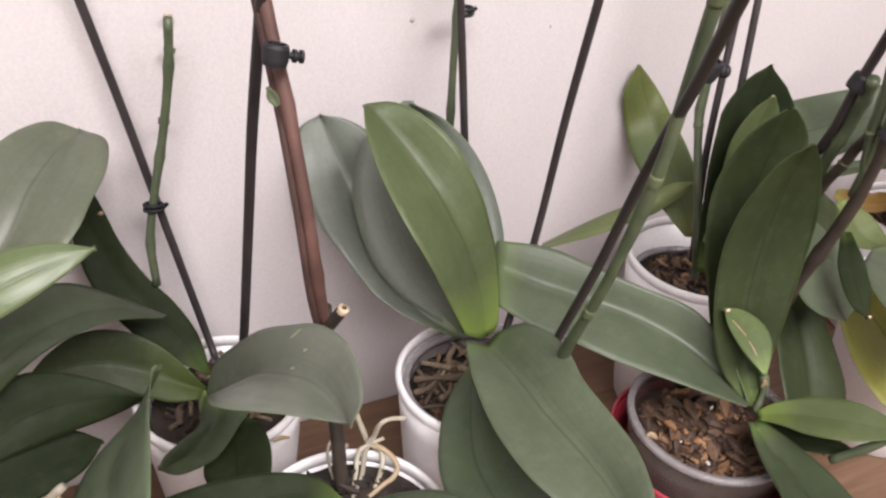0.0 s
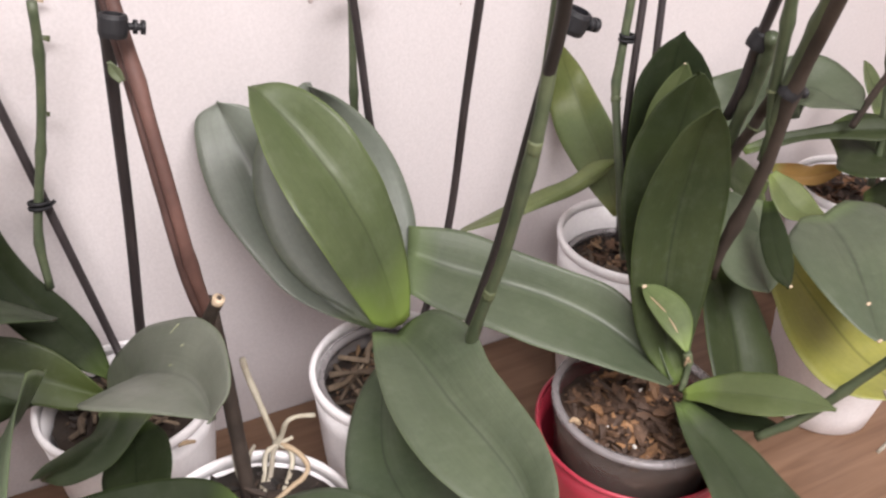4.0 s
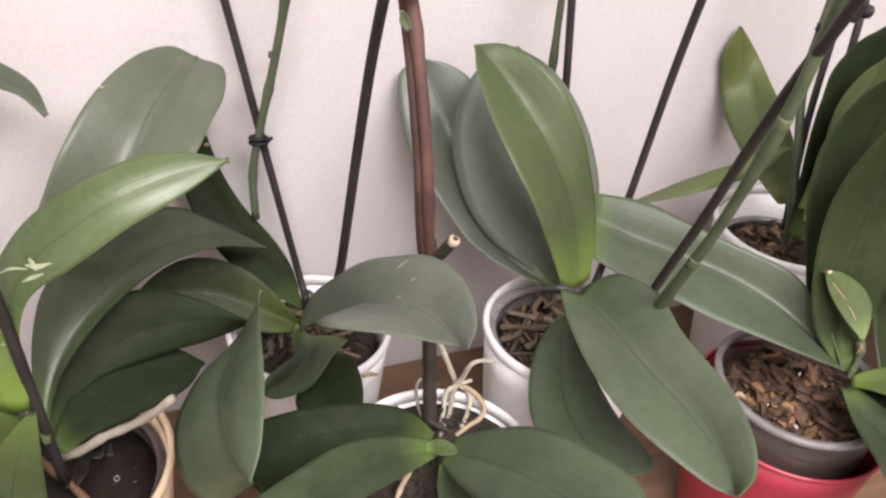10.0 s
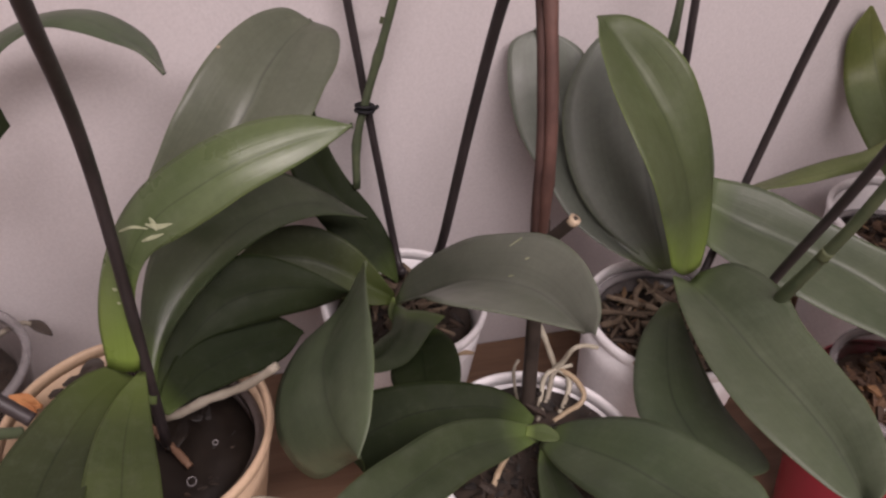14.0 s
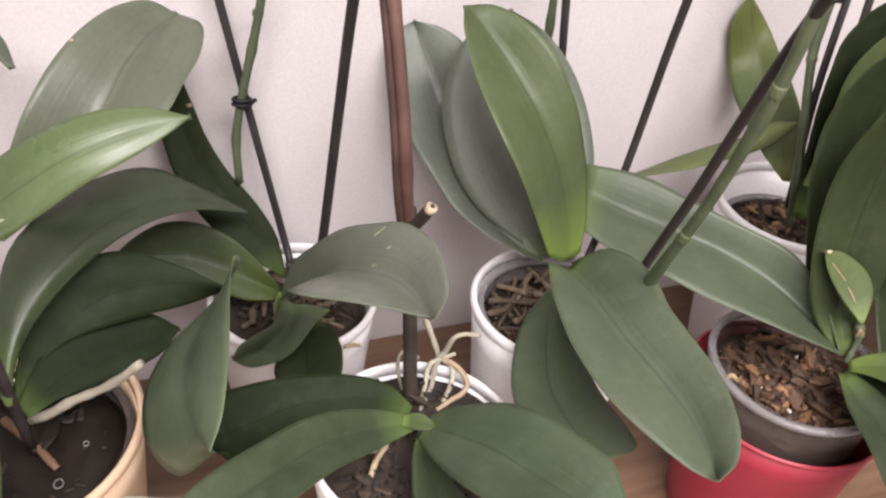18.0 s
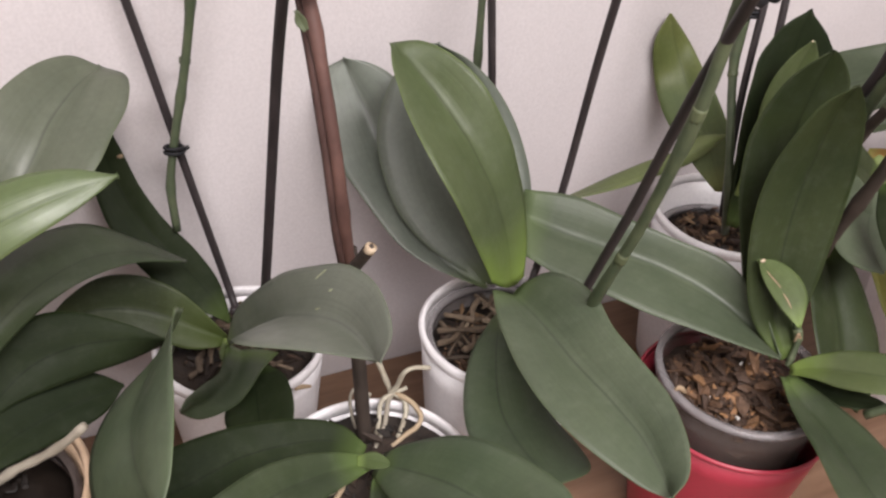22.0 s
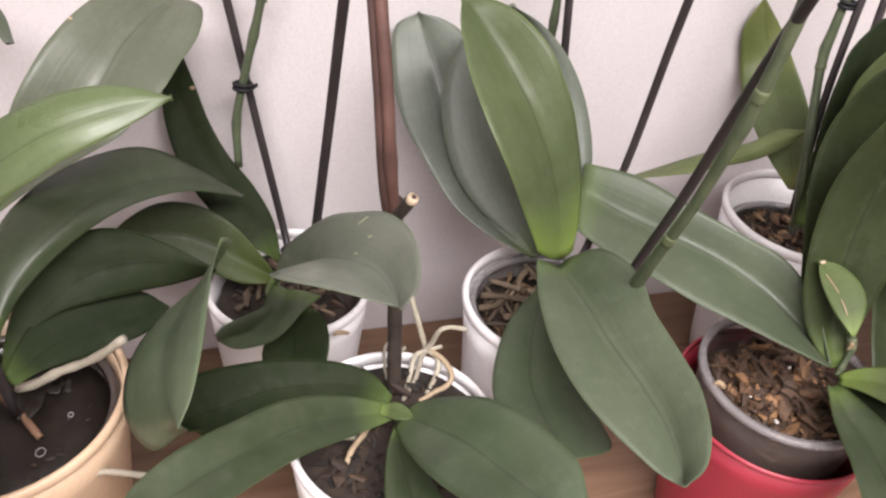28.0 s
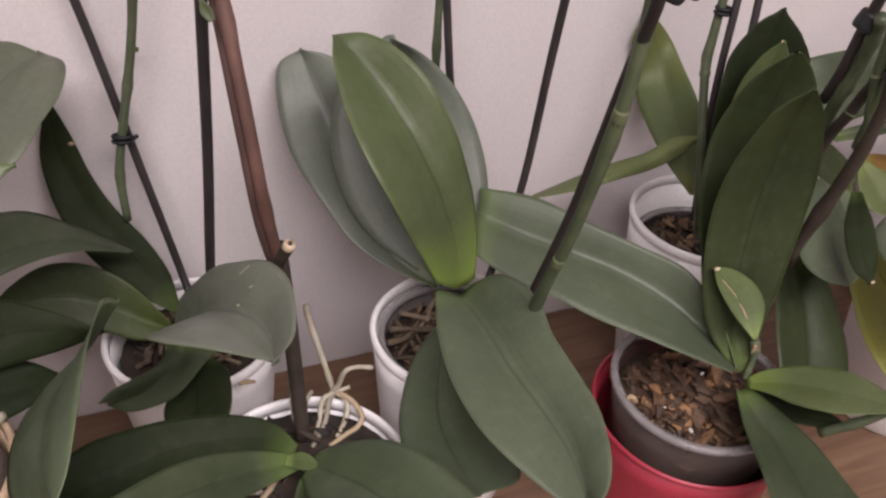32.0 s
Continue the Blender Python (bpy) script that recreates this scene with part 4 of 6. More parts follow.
leaf_k_tall = leaf(orchid_k, LEAF_HAZED, [(-0.1114, 0.4434, 0.2661), (-0.1004, 0.4452, 0.2781), (-0.0896, 0.4471, 0.2898), (-0.0788, 0.4492, 0.3010), (-0.0676, 0.4512, 0.3115), (-0.0566, 0.4541, 0.3215), (-0.0474, 0.4599, 0.3318), (-0.0392, 0.4686, 0.3413), (-0.0315, 0.4812, 0.3496), (-0.0211, 0.4955, 0.3560), (-0.0088, 0.5106, 0.3610), (0.0058, 0.5251, 0.3646)], [0.02] * 12, (-0.50, -0.27, 0.82), edges=([(-0.1150, 0.4452, 0.2675), (-0.1084, 0.4448, 0.2881), (-0.1021, 0.4448, 0.3076), (-0.0939, 0.4451, 0.3250), (-0.0861, 0.4489, 0.3398), (-0.0774, 0.4563, 0.3517), (-0.0682, 0.4669, 0.3617), (-0.0573, 0.4792, 0.3699), (-0.0443, 0.4935, 0.3757), (-0.0285, 0.5085, 0.3784), (-0.0104, 0.5208, 0.3757), (0.0060, 0.5269, 0.3638)],
     [(-0.1098, 0.4380, 0.2679), (-0.0937, 0.4331, 0.2820), (-0.0781, 0.4287, 0.2953), (-0.0626, 0.4250, 0.3071), (-0.0474, 0.4230, 0.3171), (-0.0325, 0.4239, 0.3256), (-0.0201, 0.4315, 0.3352), (-0.0072, 0.4428, 0.3429), (0.0034, 0.4606, 0.3505), (0.0152, 0.4821, 0.3570), (0.0193, 0.5094, 0.3630), (0.0071, 0.5347, 0.3605)]), seed=27)
leaf_k_bright = leaf(orchid_k, LEAF_GLOSSY, [(-0.1195, 0.3490, 0.2506), (-0.1166, 0.3506, 0.2795), (-0.1124, 0.3514, 0.3067), (-0.1045, 0.3512, 0.3312), (-0.0906, 0.3487, 0.3502), (-0.0736, 0.3461, 0.3635), (-0.0566, 0.3464, 0.3735), (-0.0386, 0.3479, 0.3797), (-0.0197, 0.3506, 0.3835), (0.0000, 0.3535, 0.3857)], [0.02] * 10, (0.00, -0.61, 0.79), edges=([(-0.1305, 0.3537, 0.2524), (-0.1300, 0.3576, 0.2821), (-0.1240, 0.3600, 0.3104), (-0.1137, 0.3612, 0.3359), (-0.0989, 0.3613, 0.3570), (-0.0811, 0.3603, 0.3722), (-0.0618, 0.3607, 0.3824), (-0.0415, 0.3615, 0.3884), (-0.0202, 0.3597, 0.3896), (0.0001, 0.3539, 0.3857)],
     [(-0.1144, 0.3502, 0.2504), (-0.1113, 0.3505, 0.2789), (-0.1083, 0.3503, 0.3055), (-0.0985, 0.3470, 0.3279), (-0.0812, 0.3401, 0.3431), (-0.0651, 0.3375, 0.3552), (-0.0494, 0.3385, 0.3651), (-0.0329, 0.3408, 0.3721), (-0.0163, 0.3463, 0.3783), (0.0002, 0.3545, 0.3848)]), label="glossy light green leaf with pale scars", seed=28)
leaf_k_mid = leaf(orchid_k, LEAF_DEEP, [(-0.1126, 0.3487, 0.2235), (-0.1087, 0.3651, 0.2393), (-0.1004, 0.3813, 0.2534), (-0.0875, 0.3980, 0.2640), (-0.0702, 0.4163, 0.2705), (-0.0496, 0.4368, 0.2730), (-0.0244, 0.4572, 0.2696), (0.0043, 0.4730, 0.2578), (0.0336, 0.4820, 0.2366)], [0.02] * 9, (0.00, -0.60, 0.80), edges=([(-0.1149, 0.3530, 0.2276), (-0.1150, 0.3756, 0.2441), (-0.1125, 0.3996, 0.2598), (-0.1039, 0.4250, 0.2734), (-0.0836, 0.4484, 0.2815), (-0.0568, 0.4709, 0.2832), (-0.0248, 0.4895, 0.2761), (0.0060, 0.4959, 0.2529), (0.0368, 0.4972, 0.2253)],
     [(-0.1097, 0.3496, 0.2232), (-0.1067, 0.3674, 0.2355), (-0.0969, 0.3830, 0.2460), (-0.0827, 0.3985, 0.2546), (-0.0660, 0.4145, 0.2609), (-0.0465, 0.4307, 0.2651), (-0.0236, 0.4459, 0.2649), (0.0029, 0.4604, 0.2584), (0.0315, 0.4716, 0.2443)]), seed=29)
leaf_k_dark = leaf(orchid_k, LEAF_DARK_SHADED, [(-0.1122, 0.3728, 0.1944), (-0.1016, 0.3908, 0.2077), (-0.0863, 0.4059, 0.2196), (-0.0661, 0.4172, 0.2293), (-0.0410, 0.4216, 0.2330), (-0.0145, 0.4206, 0.2314), (0.0120, 0.4161, 0.2257)], [0.02] * 7, (0.00, -0.60, 0.80), edges=([(-0.1163, 0.3748, 0.1967), (-0.1106, 0.3986, 0.2156), (-0.0972, 0.4192, 0.2339), (-0.0745, 0.4338, 0.2487), (-0.0459, 0.4363, 0.2513), (-0.0160, 0.4279, 0.2413), (0.0120, 0.4162, 0.2266)],
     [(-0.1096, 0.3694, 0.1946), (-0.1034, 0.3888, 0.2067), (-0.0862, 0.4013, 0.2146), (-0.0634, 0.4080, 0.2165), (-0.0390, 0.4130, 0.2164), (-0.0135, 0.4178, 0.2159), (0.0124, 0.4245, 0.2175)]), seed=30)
leaf_k_low = leaf(orchid_k, LEAF_DARK_SHADED, [(-0.1091, 0.3646, 0.1990), (-0.0982, 0.3774, 0.1998), (-0.0862, 0.3898, 0.2006), (-0.0714, 0.3996, 0.1994), (-0.0555, 0.4086, 0.1976), (-0.0382, 0.4158, 0.1940), (-0.0202, 0.4234, 0.1913)], [0.02] * 7, (0.00, -0.71, 0.71), edges=([(-0.1116, 0.3675, 0.2037), (-0.1050, 0.3858, 0.2095), (-0.0952, 0.4022, 0.2142), (-0.0779, 0.4133, 0.2147), (-0.0584, 0.4207, 0.2112), (-0.0374, 0.4265, 0.2058), (-0.0200, 0.4253, 0.1905)],
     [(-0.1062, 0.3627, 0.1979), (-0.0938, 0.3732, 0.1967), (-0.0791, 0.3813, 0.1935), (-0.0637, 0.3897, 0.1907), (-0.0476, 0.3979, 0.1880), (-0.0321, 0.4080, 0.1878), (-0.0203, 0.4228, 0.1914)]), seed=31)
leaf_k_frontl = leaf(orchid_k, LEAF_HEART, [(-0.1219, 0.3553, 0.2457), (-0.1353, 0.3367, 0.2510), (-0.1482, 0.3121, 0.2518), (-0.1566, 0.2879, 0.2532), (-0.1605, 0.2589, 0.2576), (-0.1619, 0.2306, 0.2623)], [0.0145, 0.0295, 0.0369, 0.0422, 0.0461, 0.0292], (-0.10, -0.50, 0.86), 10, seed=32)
leaf_k_frontr = leaf(orchid_k, LEAF_FRONT, [(-0.1135, 0.3516, 0.2480), (-0.1183, 0.3275, 0.2505), (-0.1211, 0.3030, 0.2520), (-0.1218, 0.2764, 0.2525), (-0.1213, 0.2484, 0.2543), (-0.1197, 0.2205, 0.2574)], [0.0029, 0.0176, 0.0278, 0.0345, 0.0358, 0.0220], (0.10, -0.60, 0.80), 10, seed=33)
leaf_z_arch = leaf(orchid_z, LEAF_SOFT, [(-0.2091, 0.5139, 0.3266), (-0.1970, 0.5164, 0.3442), (-0.1815, 0.5156, 0.3587), (-0.1635, 0.5124, 0.3703), (-0.1453, 0.5084, 0.3803), (-0.1264, 0.4991, 0.3829), (-0.1102, 0.4864, 0.3796), (-0.0953, 0.4731, 0.3745), (-0.0844, 0.4586, 0.3661)], [0.02] * 9, (0.00, -0.60, 0.80), edges=([(-0.2123, 0.5310, 0.3368), (-0.1976, 0.5335, 0.3519), (-0.1788, 0.5313, 0.3626), (-0.1599, 0.5286, 0.3727), (-0.1401, 0.5226, 0.3789), (-0.1209, 0.5139, 0.3816), (-0.1038, 0.5013, 0.3789), (-0.0901, 0.4859, 0.3723), (-0.0844, 0.4687, 0.3612)],
     [(-0.2072, 0.5066, 0.3172), (-0.1957, 0.5097, 0.3347), (-0.1832, 0.5120, 0.3516), (-0.1674, 0.5108, 0.3659), (-0.1490, 0.5049, 0.3763), (-0.1306, 0.4925, 0.3783), (-0.1134, 0.4790, 0.3777), (-0.0970, 0.4656, 0.3762), (-0.0846, 0.4504, 0.3704)]), seed=34)
leaf_z_tip = leaf(orchid_z, LEAF_DARK_SHADED, [(-0.2282, 0.4863, 0.2921), (-0.2200, 0.4878, 0.2987), (-0.2119, 0.4891, 0.3054), (-0.2037, 0.4902, 0.3121), (-0.1959, 0.4915, 0.3192), (-0.1881, 0.4926, 0.3264), (-0.1803, 0.4937, 0.3336)], [0.02] * 7, (0.31, -0.72, 0.62), edges=([(-0.2260, 0.4929, 0.3054), (-0.2194, 0.4933, 0.3126), (-0.2128, 0.4937, 0.3197), (-0.2063, 0.4943, 0.3267), (-0.1999, 0.4950, 0.3335), (-0.1921, 0.4942, 0.3389), (-0.1841, 0.4931, 0.3439)],
     [(-0.2285, 0.4651, 0.2765), (-0.2185, 0.4669, 0.2847), (-0.2085, 0.4689, 0.2928), (-0.1995, 0.4717, 0.3013), (-0.1913, 0.4755, 0.3104), (-0.1830, 0.4791, 0.3193), (-0.1743, 0.4825, 0.3278)]), seed=35)
leaf_r_bud = leaf(orchid_r, LEAF_BUD, [(0.4090, 0.2833, 0.2269), (0.4090, 0.2903, 0.2325), (0.4088, 0.2972, 0.2384), (0.4067, 0.3037, 0.2442), (0.4026, 0.3096, 0.2504), (0.3974, 0.3147, 0.2570), (0.3917, 0.3196, 0.2636)], [0.02] * 7, (-0.31, -0.72, 0.62), edges=([(0.4082, 0.2834, 0.2270), (0.4052, 0.2909, 0.2309), (0.4017, 0.2980, 0.2354), (0.3985, 0.3043, 0.2414), (0.3950, 0.3099, 0.2484), (0.3922, 0.3149, 0.2562), (0.3916, 0.3196, 0.2641)],
     [(0.4100, 0.2827, 0.2270), (0.4158, 0.2879, 0.2354), (0.4203, 0.2946, 0.2436), (0.4198, 0.3030, 0.2511), (0.4138, 0.3106, 0.2574), (0.4043, 0.3164, 0.2623), (0.3924, 0.3199, 0.2641)]), label="young leaf with a dry pale tip", seed=36)
leaf_r_right = leaf(orchid_r, LEAF_BRIGHT, [(0.4120, 0.2794, 0.1891), (0.4182, 0.2674, 0.2009), (0.4267, 0.2502, 0.2118), (0.4349, 0.2309, 0.2221), (0.4440, 0.2139, 0.2284), (0.4512, 0.1967, 0.2336)], [0.0067, 0.0182, 0.0302, 0.0314, 0.0203, 0.0021], (-0.10, -0.50, 0.86), 12, label="fresh light green leaf", seed=37)
leaf_r_front = leaf(orchid_r, LEAF_DEEP, [(0.4093, 0.2781, 0.1859), (0.4057, 0.2495, 0.1855), (0.3994, 0.2169, 0.1889), (0.3898, 0.1856, 0.1921), (0.3815, 0.1595, 0.1936), (0.3658, 0.1312, 0.1953)], [0.0100, 0.0320, 0.0477, 0.0571, 0.0582, 0.0288], (-0.10, -0.50, 0.86), 20, seed=38)
leaf_r_under = leaf(orchid_r, LEAF_DARK_SHADED, [(0.4137, 0.2776, 0.1817), (0.4297, 0.2535, 0.1837), (0.4504, 0.2272, 0.1893)], [0.0090, 0.0175, 0.0070], (0.00, -0.53, 0.85), 8, seed=39)
leaf_r_tall = leaf(orchid_r, LEAF_SHADE, [(0.4130, 0.2854, 0.1944), (0.4108, 0.3038, 0.2226), (0.4135, 0.3153, 0.2609), (0.4179, 0.3230, 0.3015), (0.4208, 0.3241, 0.3370), (0.4208, 0.3217, 0.3674), (0.4210, 0.3173, 0.3890)], [0.0102, 0.0392, 0.0542, 0.0592, 0.0513, 0.0337, 0.0126], (-0.36, -0.81, 0.46), 18, seed=40)
leaf_r_back = leaf(orchid_r, LEAF_SHADE, [(0.4134, 0.2944, 0.1863), (0.4178, 0.3227, 0.2132), (0.4271, 0.3446, 0.2518), (0.4328, 0.3586, 0.2928), (0.4425, 0.3660, 0.3257), (0.4486, 0.3674, 0.3605), (0.4494, 0.3644, 0.3890)], [0.0083, 0.0275, 0.0424, 0.0556, 0.0623, 0.0484, 0.0242], (-0.31, -0.83, 0.47), 10, seed=41)
leaf_b_light = leaf(orchid_b, LEAF_BRIGHT, [(0.4662, 0.4189, 0.2198), (0.4744, 0.4150, 0.2842), (0.4727, 0.4131, 0.3244), (0.4765, 0.4100, 0.3503), (0.4793, 0.4077, 0.3748)], [0.0092, 0.0219, 0.0274, 0.0266, 0.0103], (-0.41, -0.82, 0.41), 14, label="fresh light green leaf", seed=42)
leaf_b_point = leaf(orchid_b, LEAF_DARK_SHADED, [(0.4642, 0.4140, 0.2121), (0.4821, 0.4203, 0.2695), (0.4908, 0.4230, 0.3189), (0.4908, 0.4275, 0.3520), (0.4920, 0.4299, 0.3732), (0.4951, 0.4328, 0.3887)], [0.0099, 0.0480, 0.0698, 0.0634, 0.0373, 0.0060], (-0.22, -0.87, 0.44), 12, seed=43)
leaf_b_yellow = leaf(orchid_b, LEAF_YELLOW, [(0.4861, 0.4567, 0.2173), (0.4918, 0.4803, 0.2333), (0.4963, 0.5042, 0.2499), (0.4978, 0.5281, 0.2668), (0.4987, 0.5504, 0.2856), (0.4923, 0.5630, 0.3098), (0.4775, 0.5630, 0.3393)], [0.02] * 7, (-0.22, -0.87, 0.44), edges=([(0.4817, 0.4588, 0.2169), (0.4773, 0.4869, 0.2282), (0.4747, 0.5152, 0.2420), (0.4737, 0.5424, 0.2586), (0.4749, 0.5630, 0.2814), (0.4671, 0.5630, 0.3142), (0.4761, 0.5630, 0.3399)],
     [(0.4934, 0.4512, 0.2192), (0.5046, 0.4699, 0.2390), (0.5101, 0.4913, 0.2583), (0.5114, 0.5149, 0.2762), (0.5093, 0.5392, 0.2937), (0.5058, 0.5627, 0.3119), (0.4792, 0.5630, 0.3396)]), label="pale yellow-green leaf", seed=44)
leaf_b_thin = leaf(orchid_b, LEAF_LIME, [(0.4854, 0.4657, 0.2684), (0.4585, 0.4641, 0.2620), (0.4322, 0.4620, 0.2552), (0.4061, 0.4610, 0.2501), (0.3802, 0.4608, 0.2461), (0.3549, 0.4614, 0.2429), (0.3303, 0.4622, 0.2398)], [0.02] * 7, (-0.21, -0.52, 0.83), edges=([(0.4877, 0.4685, 0.2676), (0.4635, 0.4754, 0.2659), (0.4395, 0.4745, 0.2558), (0.4139, 0.4763, 0.2503), (0.3883, 0.4764, 0.2446), (0.3631, 0.4754, 0.2386), (0.3382, 0.4739, 0.2328)],
     [(0.4879, 0.4691, 0.2656), (0.4633, 0.4635, 0.2544), (0.4365, 0.4606, 0.2477), (0.4084, 0.4588, 0.2452), (0.3796, 0.4547, 0.2445), (0.3505, 0.4499, 0.2471), (0.3218, 0.4442, 0.2513)]), label="fresh light green leaf", seed=45)
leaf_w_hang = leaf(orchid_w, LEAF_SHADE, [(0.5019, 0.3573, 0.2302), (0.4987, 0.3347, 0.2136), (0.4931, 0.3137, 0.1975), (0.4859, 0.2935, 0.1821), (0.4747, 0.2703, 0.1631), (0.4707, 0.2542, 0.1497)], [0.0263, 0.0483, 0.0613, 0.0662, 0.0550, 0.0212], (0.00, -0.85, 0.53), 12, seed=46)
leaf_w_grey = leaf(orchid_w, LEAF_MID, [(0.5516, 0.3661, 0.2654), (0.5387, 0.3547, 0.2610), (0.5261, 0.3435, 0.2569), (0.5136, 0.3324, 0.2532), (0.5053, 0.3195, 0.2500), (0.4977, 0.3065, 0.2473), (0.4900, 0.2937, 0.2450)], [0.02] * 7, (-0.11, -0.75, 0.65), edges=([(0.5413, 0.3680, 0.2693), (0.5176, 0.3562, 0.2652), (0.4951, 0.3446, 0.2612), (0.4753, 0.3318, 0.2563), (0.4676, 0.3149, 0.2523), (0.4692, 0.2976, 0.2521), (0.4745, 0.2831, 0.2568)],
     [(0.5592, 0.3625, 0.2630), (0.5493, 0.3494, 0.2588), (0.5394, 0.3365, 0.2549), (0.5295, 0.3239, 0.2514), (0.5181, 0.3122, 0.2481), (0.5069, 0.3008, 0.2451), (0.4911, 0.2935, 0.2443)]), seed=47)
leaf_w_dark = leaf(orchid_w, LEAF_DARK_SHADED, [(0.5213, 0.3400, 0.2874), (0.5126, 0.3280, 0.2835), (0.5043, 0.3164, 0.2797), (0.4969, 0.3051, 0.2759), (0.4903, 0.2942, 0.2721), (0.4849, 0.2834, 0.2687), (0.4802, 0.2726, 0.2655)], [0.02] * 7, (-0.21, -0.74, 0.64), edges=([(0.5212, 0.3438, 0.2852), (0.5091, 0.3325, 0.2806), (0.4968, 0.3208, 0.2767), (0.4867, 0.3075, 0.2736), (0.4781, 0.2938, 0.2716), (0.4723, 0.2798, 0.2707), (0.4705, 0.2663, 0.2730)],
     [(0.5193, 0.3342, 0.2911), (0.5151, 0.3225, 0.2868), (0.5116, 0.3114, 0.2823), (0.5069, 0.3013, 0.2771), (0.5022, 0.2917, 0.2717), (0.4952, 0.2834, 0.2661), (0.4864, 0.2765, 0.2609)]), seed=48)
leaf_w_far = leaf(orchid_w, LEAF_MID, [(0.6087, 0.3520, 0.2457), (0.5958, 0.3250, 0.2458), (0.5791, 0.2980, 0.2457), (0.5639, 0.2740, 0.2425), (0.5497, 0.2540, 0.2394), (0.5391, 0.2390, 0.2358), (0.5315, 0.2290, 0.2345)], [0.02] * 7, (-0.21, -0.64, 0.74), edges=([(0.5790, 0.3500, 0.2513), (0.5390, 0.3270, 0.2576), (0.5245, 0.3040, 0.2569), (0.5187, 0.2800, 0.2519), (0.5194, 0.2580, 0.2447), (0.5234, 0.2410, 0.2385), (0.5290, 0.2300, 0.2341)],
     [(0.6498, 0.3620, 0.2458), (0.6715, 0.3450, 0.2445), (0.6687, 0.3120, 0.2429), (0.6458, 0.2800, 0.2413), (0.6147, 0.2550, 0.2350), (0.5763, 0.2380, 0.2307), (0.5362, 0.2280, 0.2326)]), seed=50)
leaf_w_behind = leaf(orchid_w, LEAF_MID, [(0.52, 0.338, 0.2351), (0.5072, 0.345, 0.2552), (0.5012, 0.352, 0.2729), (0.4987, 0.358, 0.2908)], [0.030, 0.040, 0.036, 0.016], (-0.30, -0.75, 0.55), 12, seed=53)
leaf_w_deep = leaf(orchid_w, LEAF_SHADE, [(0.5777, 0.385, 0.2556), (0.5476, 0.38, 0.2752), (0.5231, 0.375, 0.2909), (0.5014, 0.37, 0.3059)], [0.020, 0.030, 0.030, 0.018], (-0.20, -0.70, 0.65), 12, seed=54)
leaf_w_gold = leaf(orchid_w, LEAF_GOLD, [(0.6088, 0.3775, 0.1963), (0.6075, 0.3466, 0.1844), (0.6076, 0.3118, 0.1733), (0.6062, 0.2751, 0.1628), (0.6052, 0.2451, 0.1607), (0.6031, 0.2135, 0.1643)], [0.0463, 0.0702, 0.1056, 0.1140, 0.0942, 0.0397], (-0.10, -0.65, 0.75), 10, label="large yellowing leaf", seed=51)
leaf_w_small = leaf(orchid_w, LEAF_LIME, [(0.6380, 0.4329, 0.2378), (0.6431, 0.4175, 0.2264), (0.6482, 0.4019, 0.2161), (0.6517, 0.3862, 0.2150), (0.6519, 0.3758, 0.2178)], [0.0124, 0.0357, 0.0386, 0.0202, 0.0103], (-0.10, -0.60, 0.80), 12, label="fresh light green leaf", seed=52)
leaf_y_gold = leaf(orchid_y, LEAF_ORANGE, [(0.7475, 0.5164, 0.1783), (0.7598, 0.4988, 0.1764), (0.7667, 0.4774, 0.1852), (0.7860, 0.4602, 0.1987)], [0.0111, 0.0316, 0.0245, 0.0051], (-0.10, -0.60, 0.80), 10, label="dying orange leaf", seed=53)
leaf_y_back = leaf(orchid_y, LEAF_MID, [(0.6552, 0.5379, 0.2476), (0.6765, 0.5229, 0.2611), (0.6982, 0.4949, 0.2845), (0.7104, 0.4702, 0.2968), (0.7135, 0.4469, 0.2949), (0.7129, 0.4207, 0.2928)], [0.0708, 0.0683, 0.0600, 0.0692, 0.0641, 0.0279], (-0.11, -0.75, 0.65), 8, seed=54)
leaf_y_cross = leaf(orchid_y, LEAF_SHADE, [(0.6458, 0.4764, 0.2386), (0.6731, 0.4670, 0.2475), (0.7009, 0.4542, 0.2552), (0.7312, 0.4353, 0.2624), (0.7649, 0.4116, 0.2680)], [0.0088, 0.0133, 0.0118, 0.0198, 0.0325], (-0.10, -0.60, 0.80), 10, seed=55)
leaf_y_mass = leaf(orchid_y, LEAF_SHADE, [(0.7519, 0.4676, 0.2447), (0.7639, 0.4501, 0.2425), (0.7691, 0.4254, 0.2425), (0.7719, 0.3786, 0.2405)], [0.0215, 0.0758, 0.1142, 0.1008], (-0.10, -0.60, 0.80), 8, seed=56)
leaf_y_low = leaf(orchid_y, LEAF_SHADE, [(0.7825, 0.4293, 0.1795), (0.7888, 0.4113, 0.1943), (0.7923, 0.3775, 0.2251)], [0.0112, 0.0353, 0.0452], (-0.10, -0.60, 0.80), 8, seed=57)
leaf_y_tiny = leaf(orchid_y, LEAF_BRIGHT, [(0.8533, 0.4767, 0.2244), (0.8531, 0.4955, 0.2502), (0.8513, 0.5092, 0.2671), (0.8494, 0.5208, 0.2815)], [0.0217, 0.0277, 0.0241, 0.0103], (0.00, -0.76, 0.65), 10, label="fresh light green leaf", seed=58)

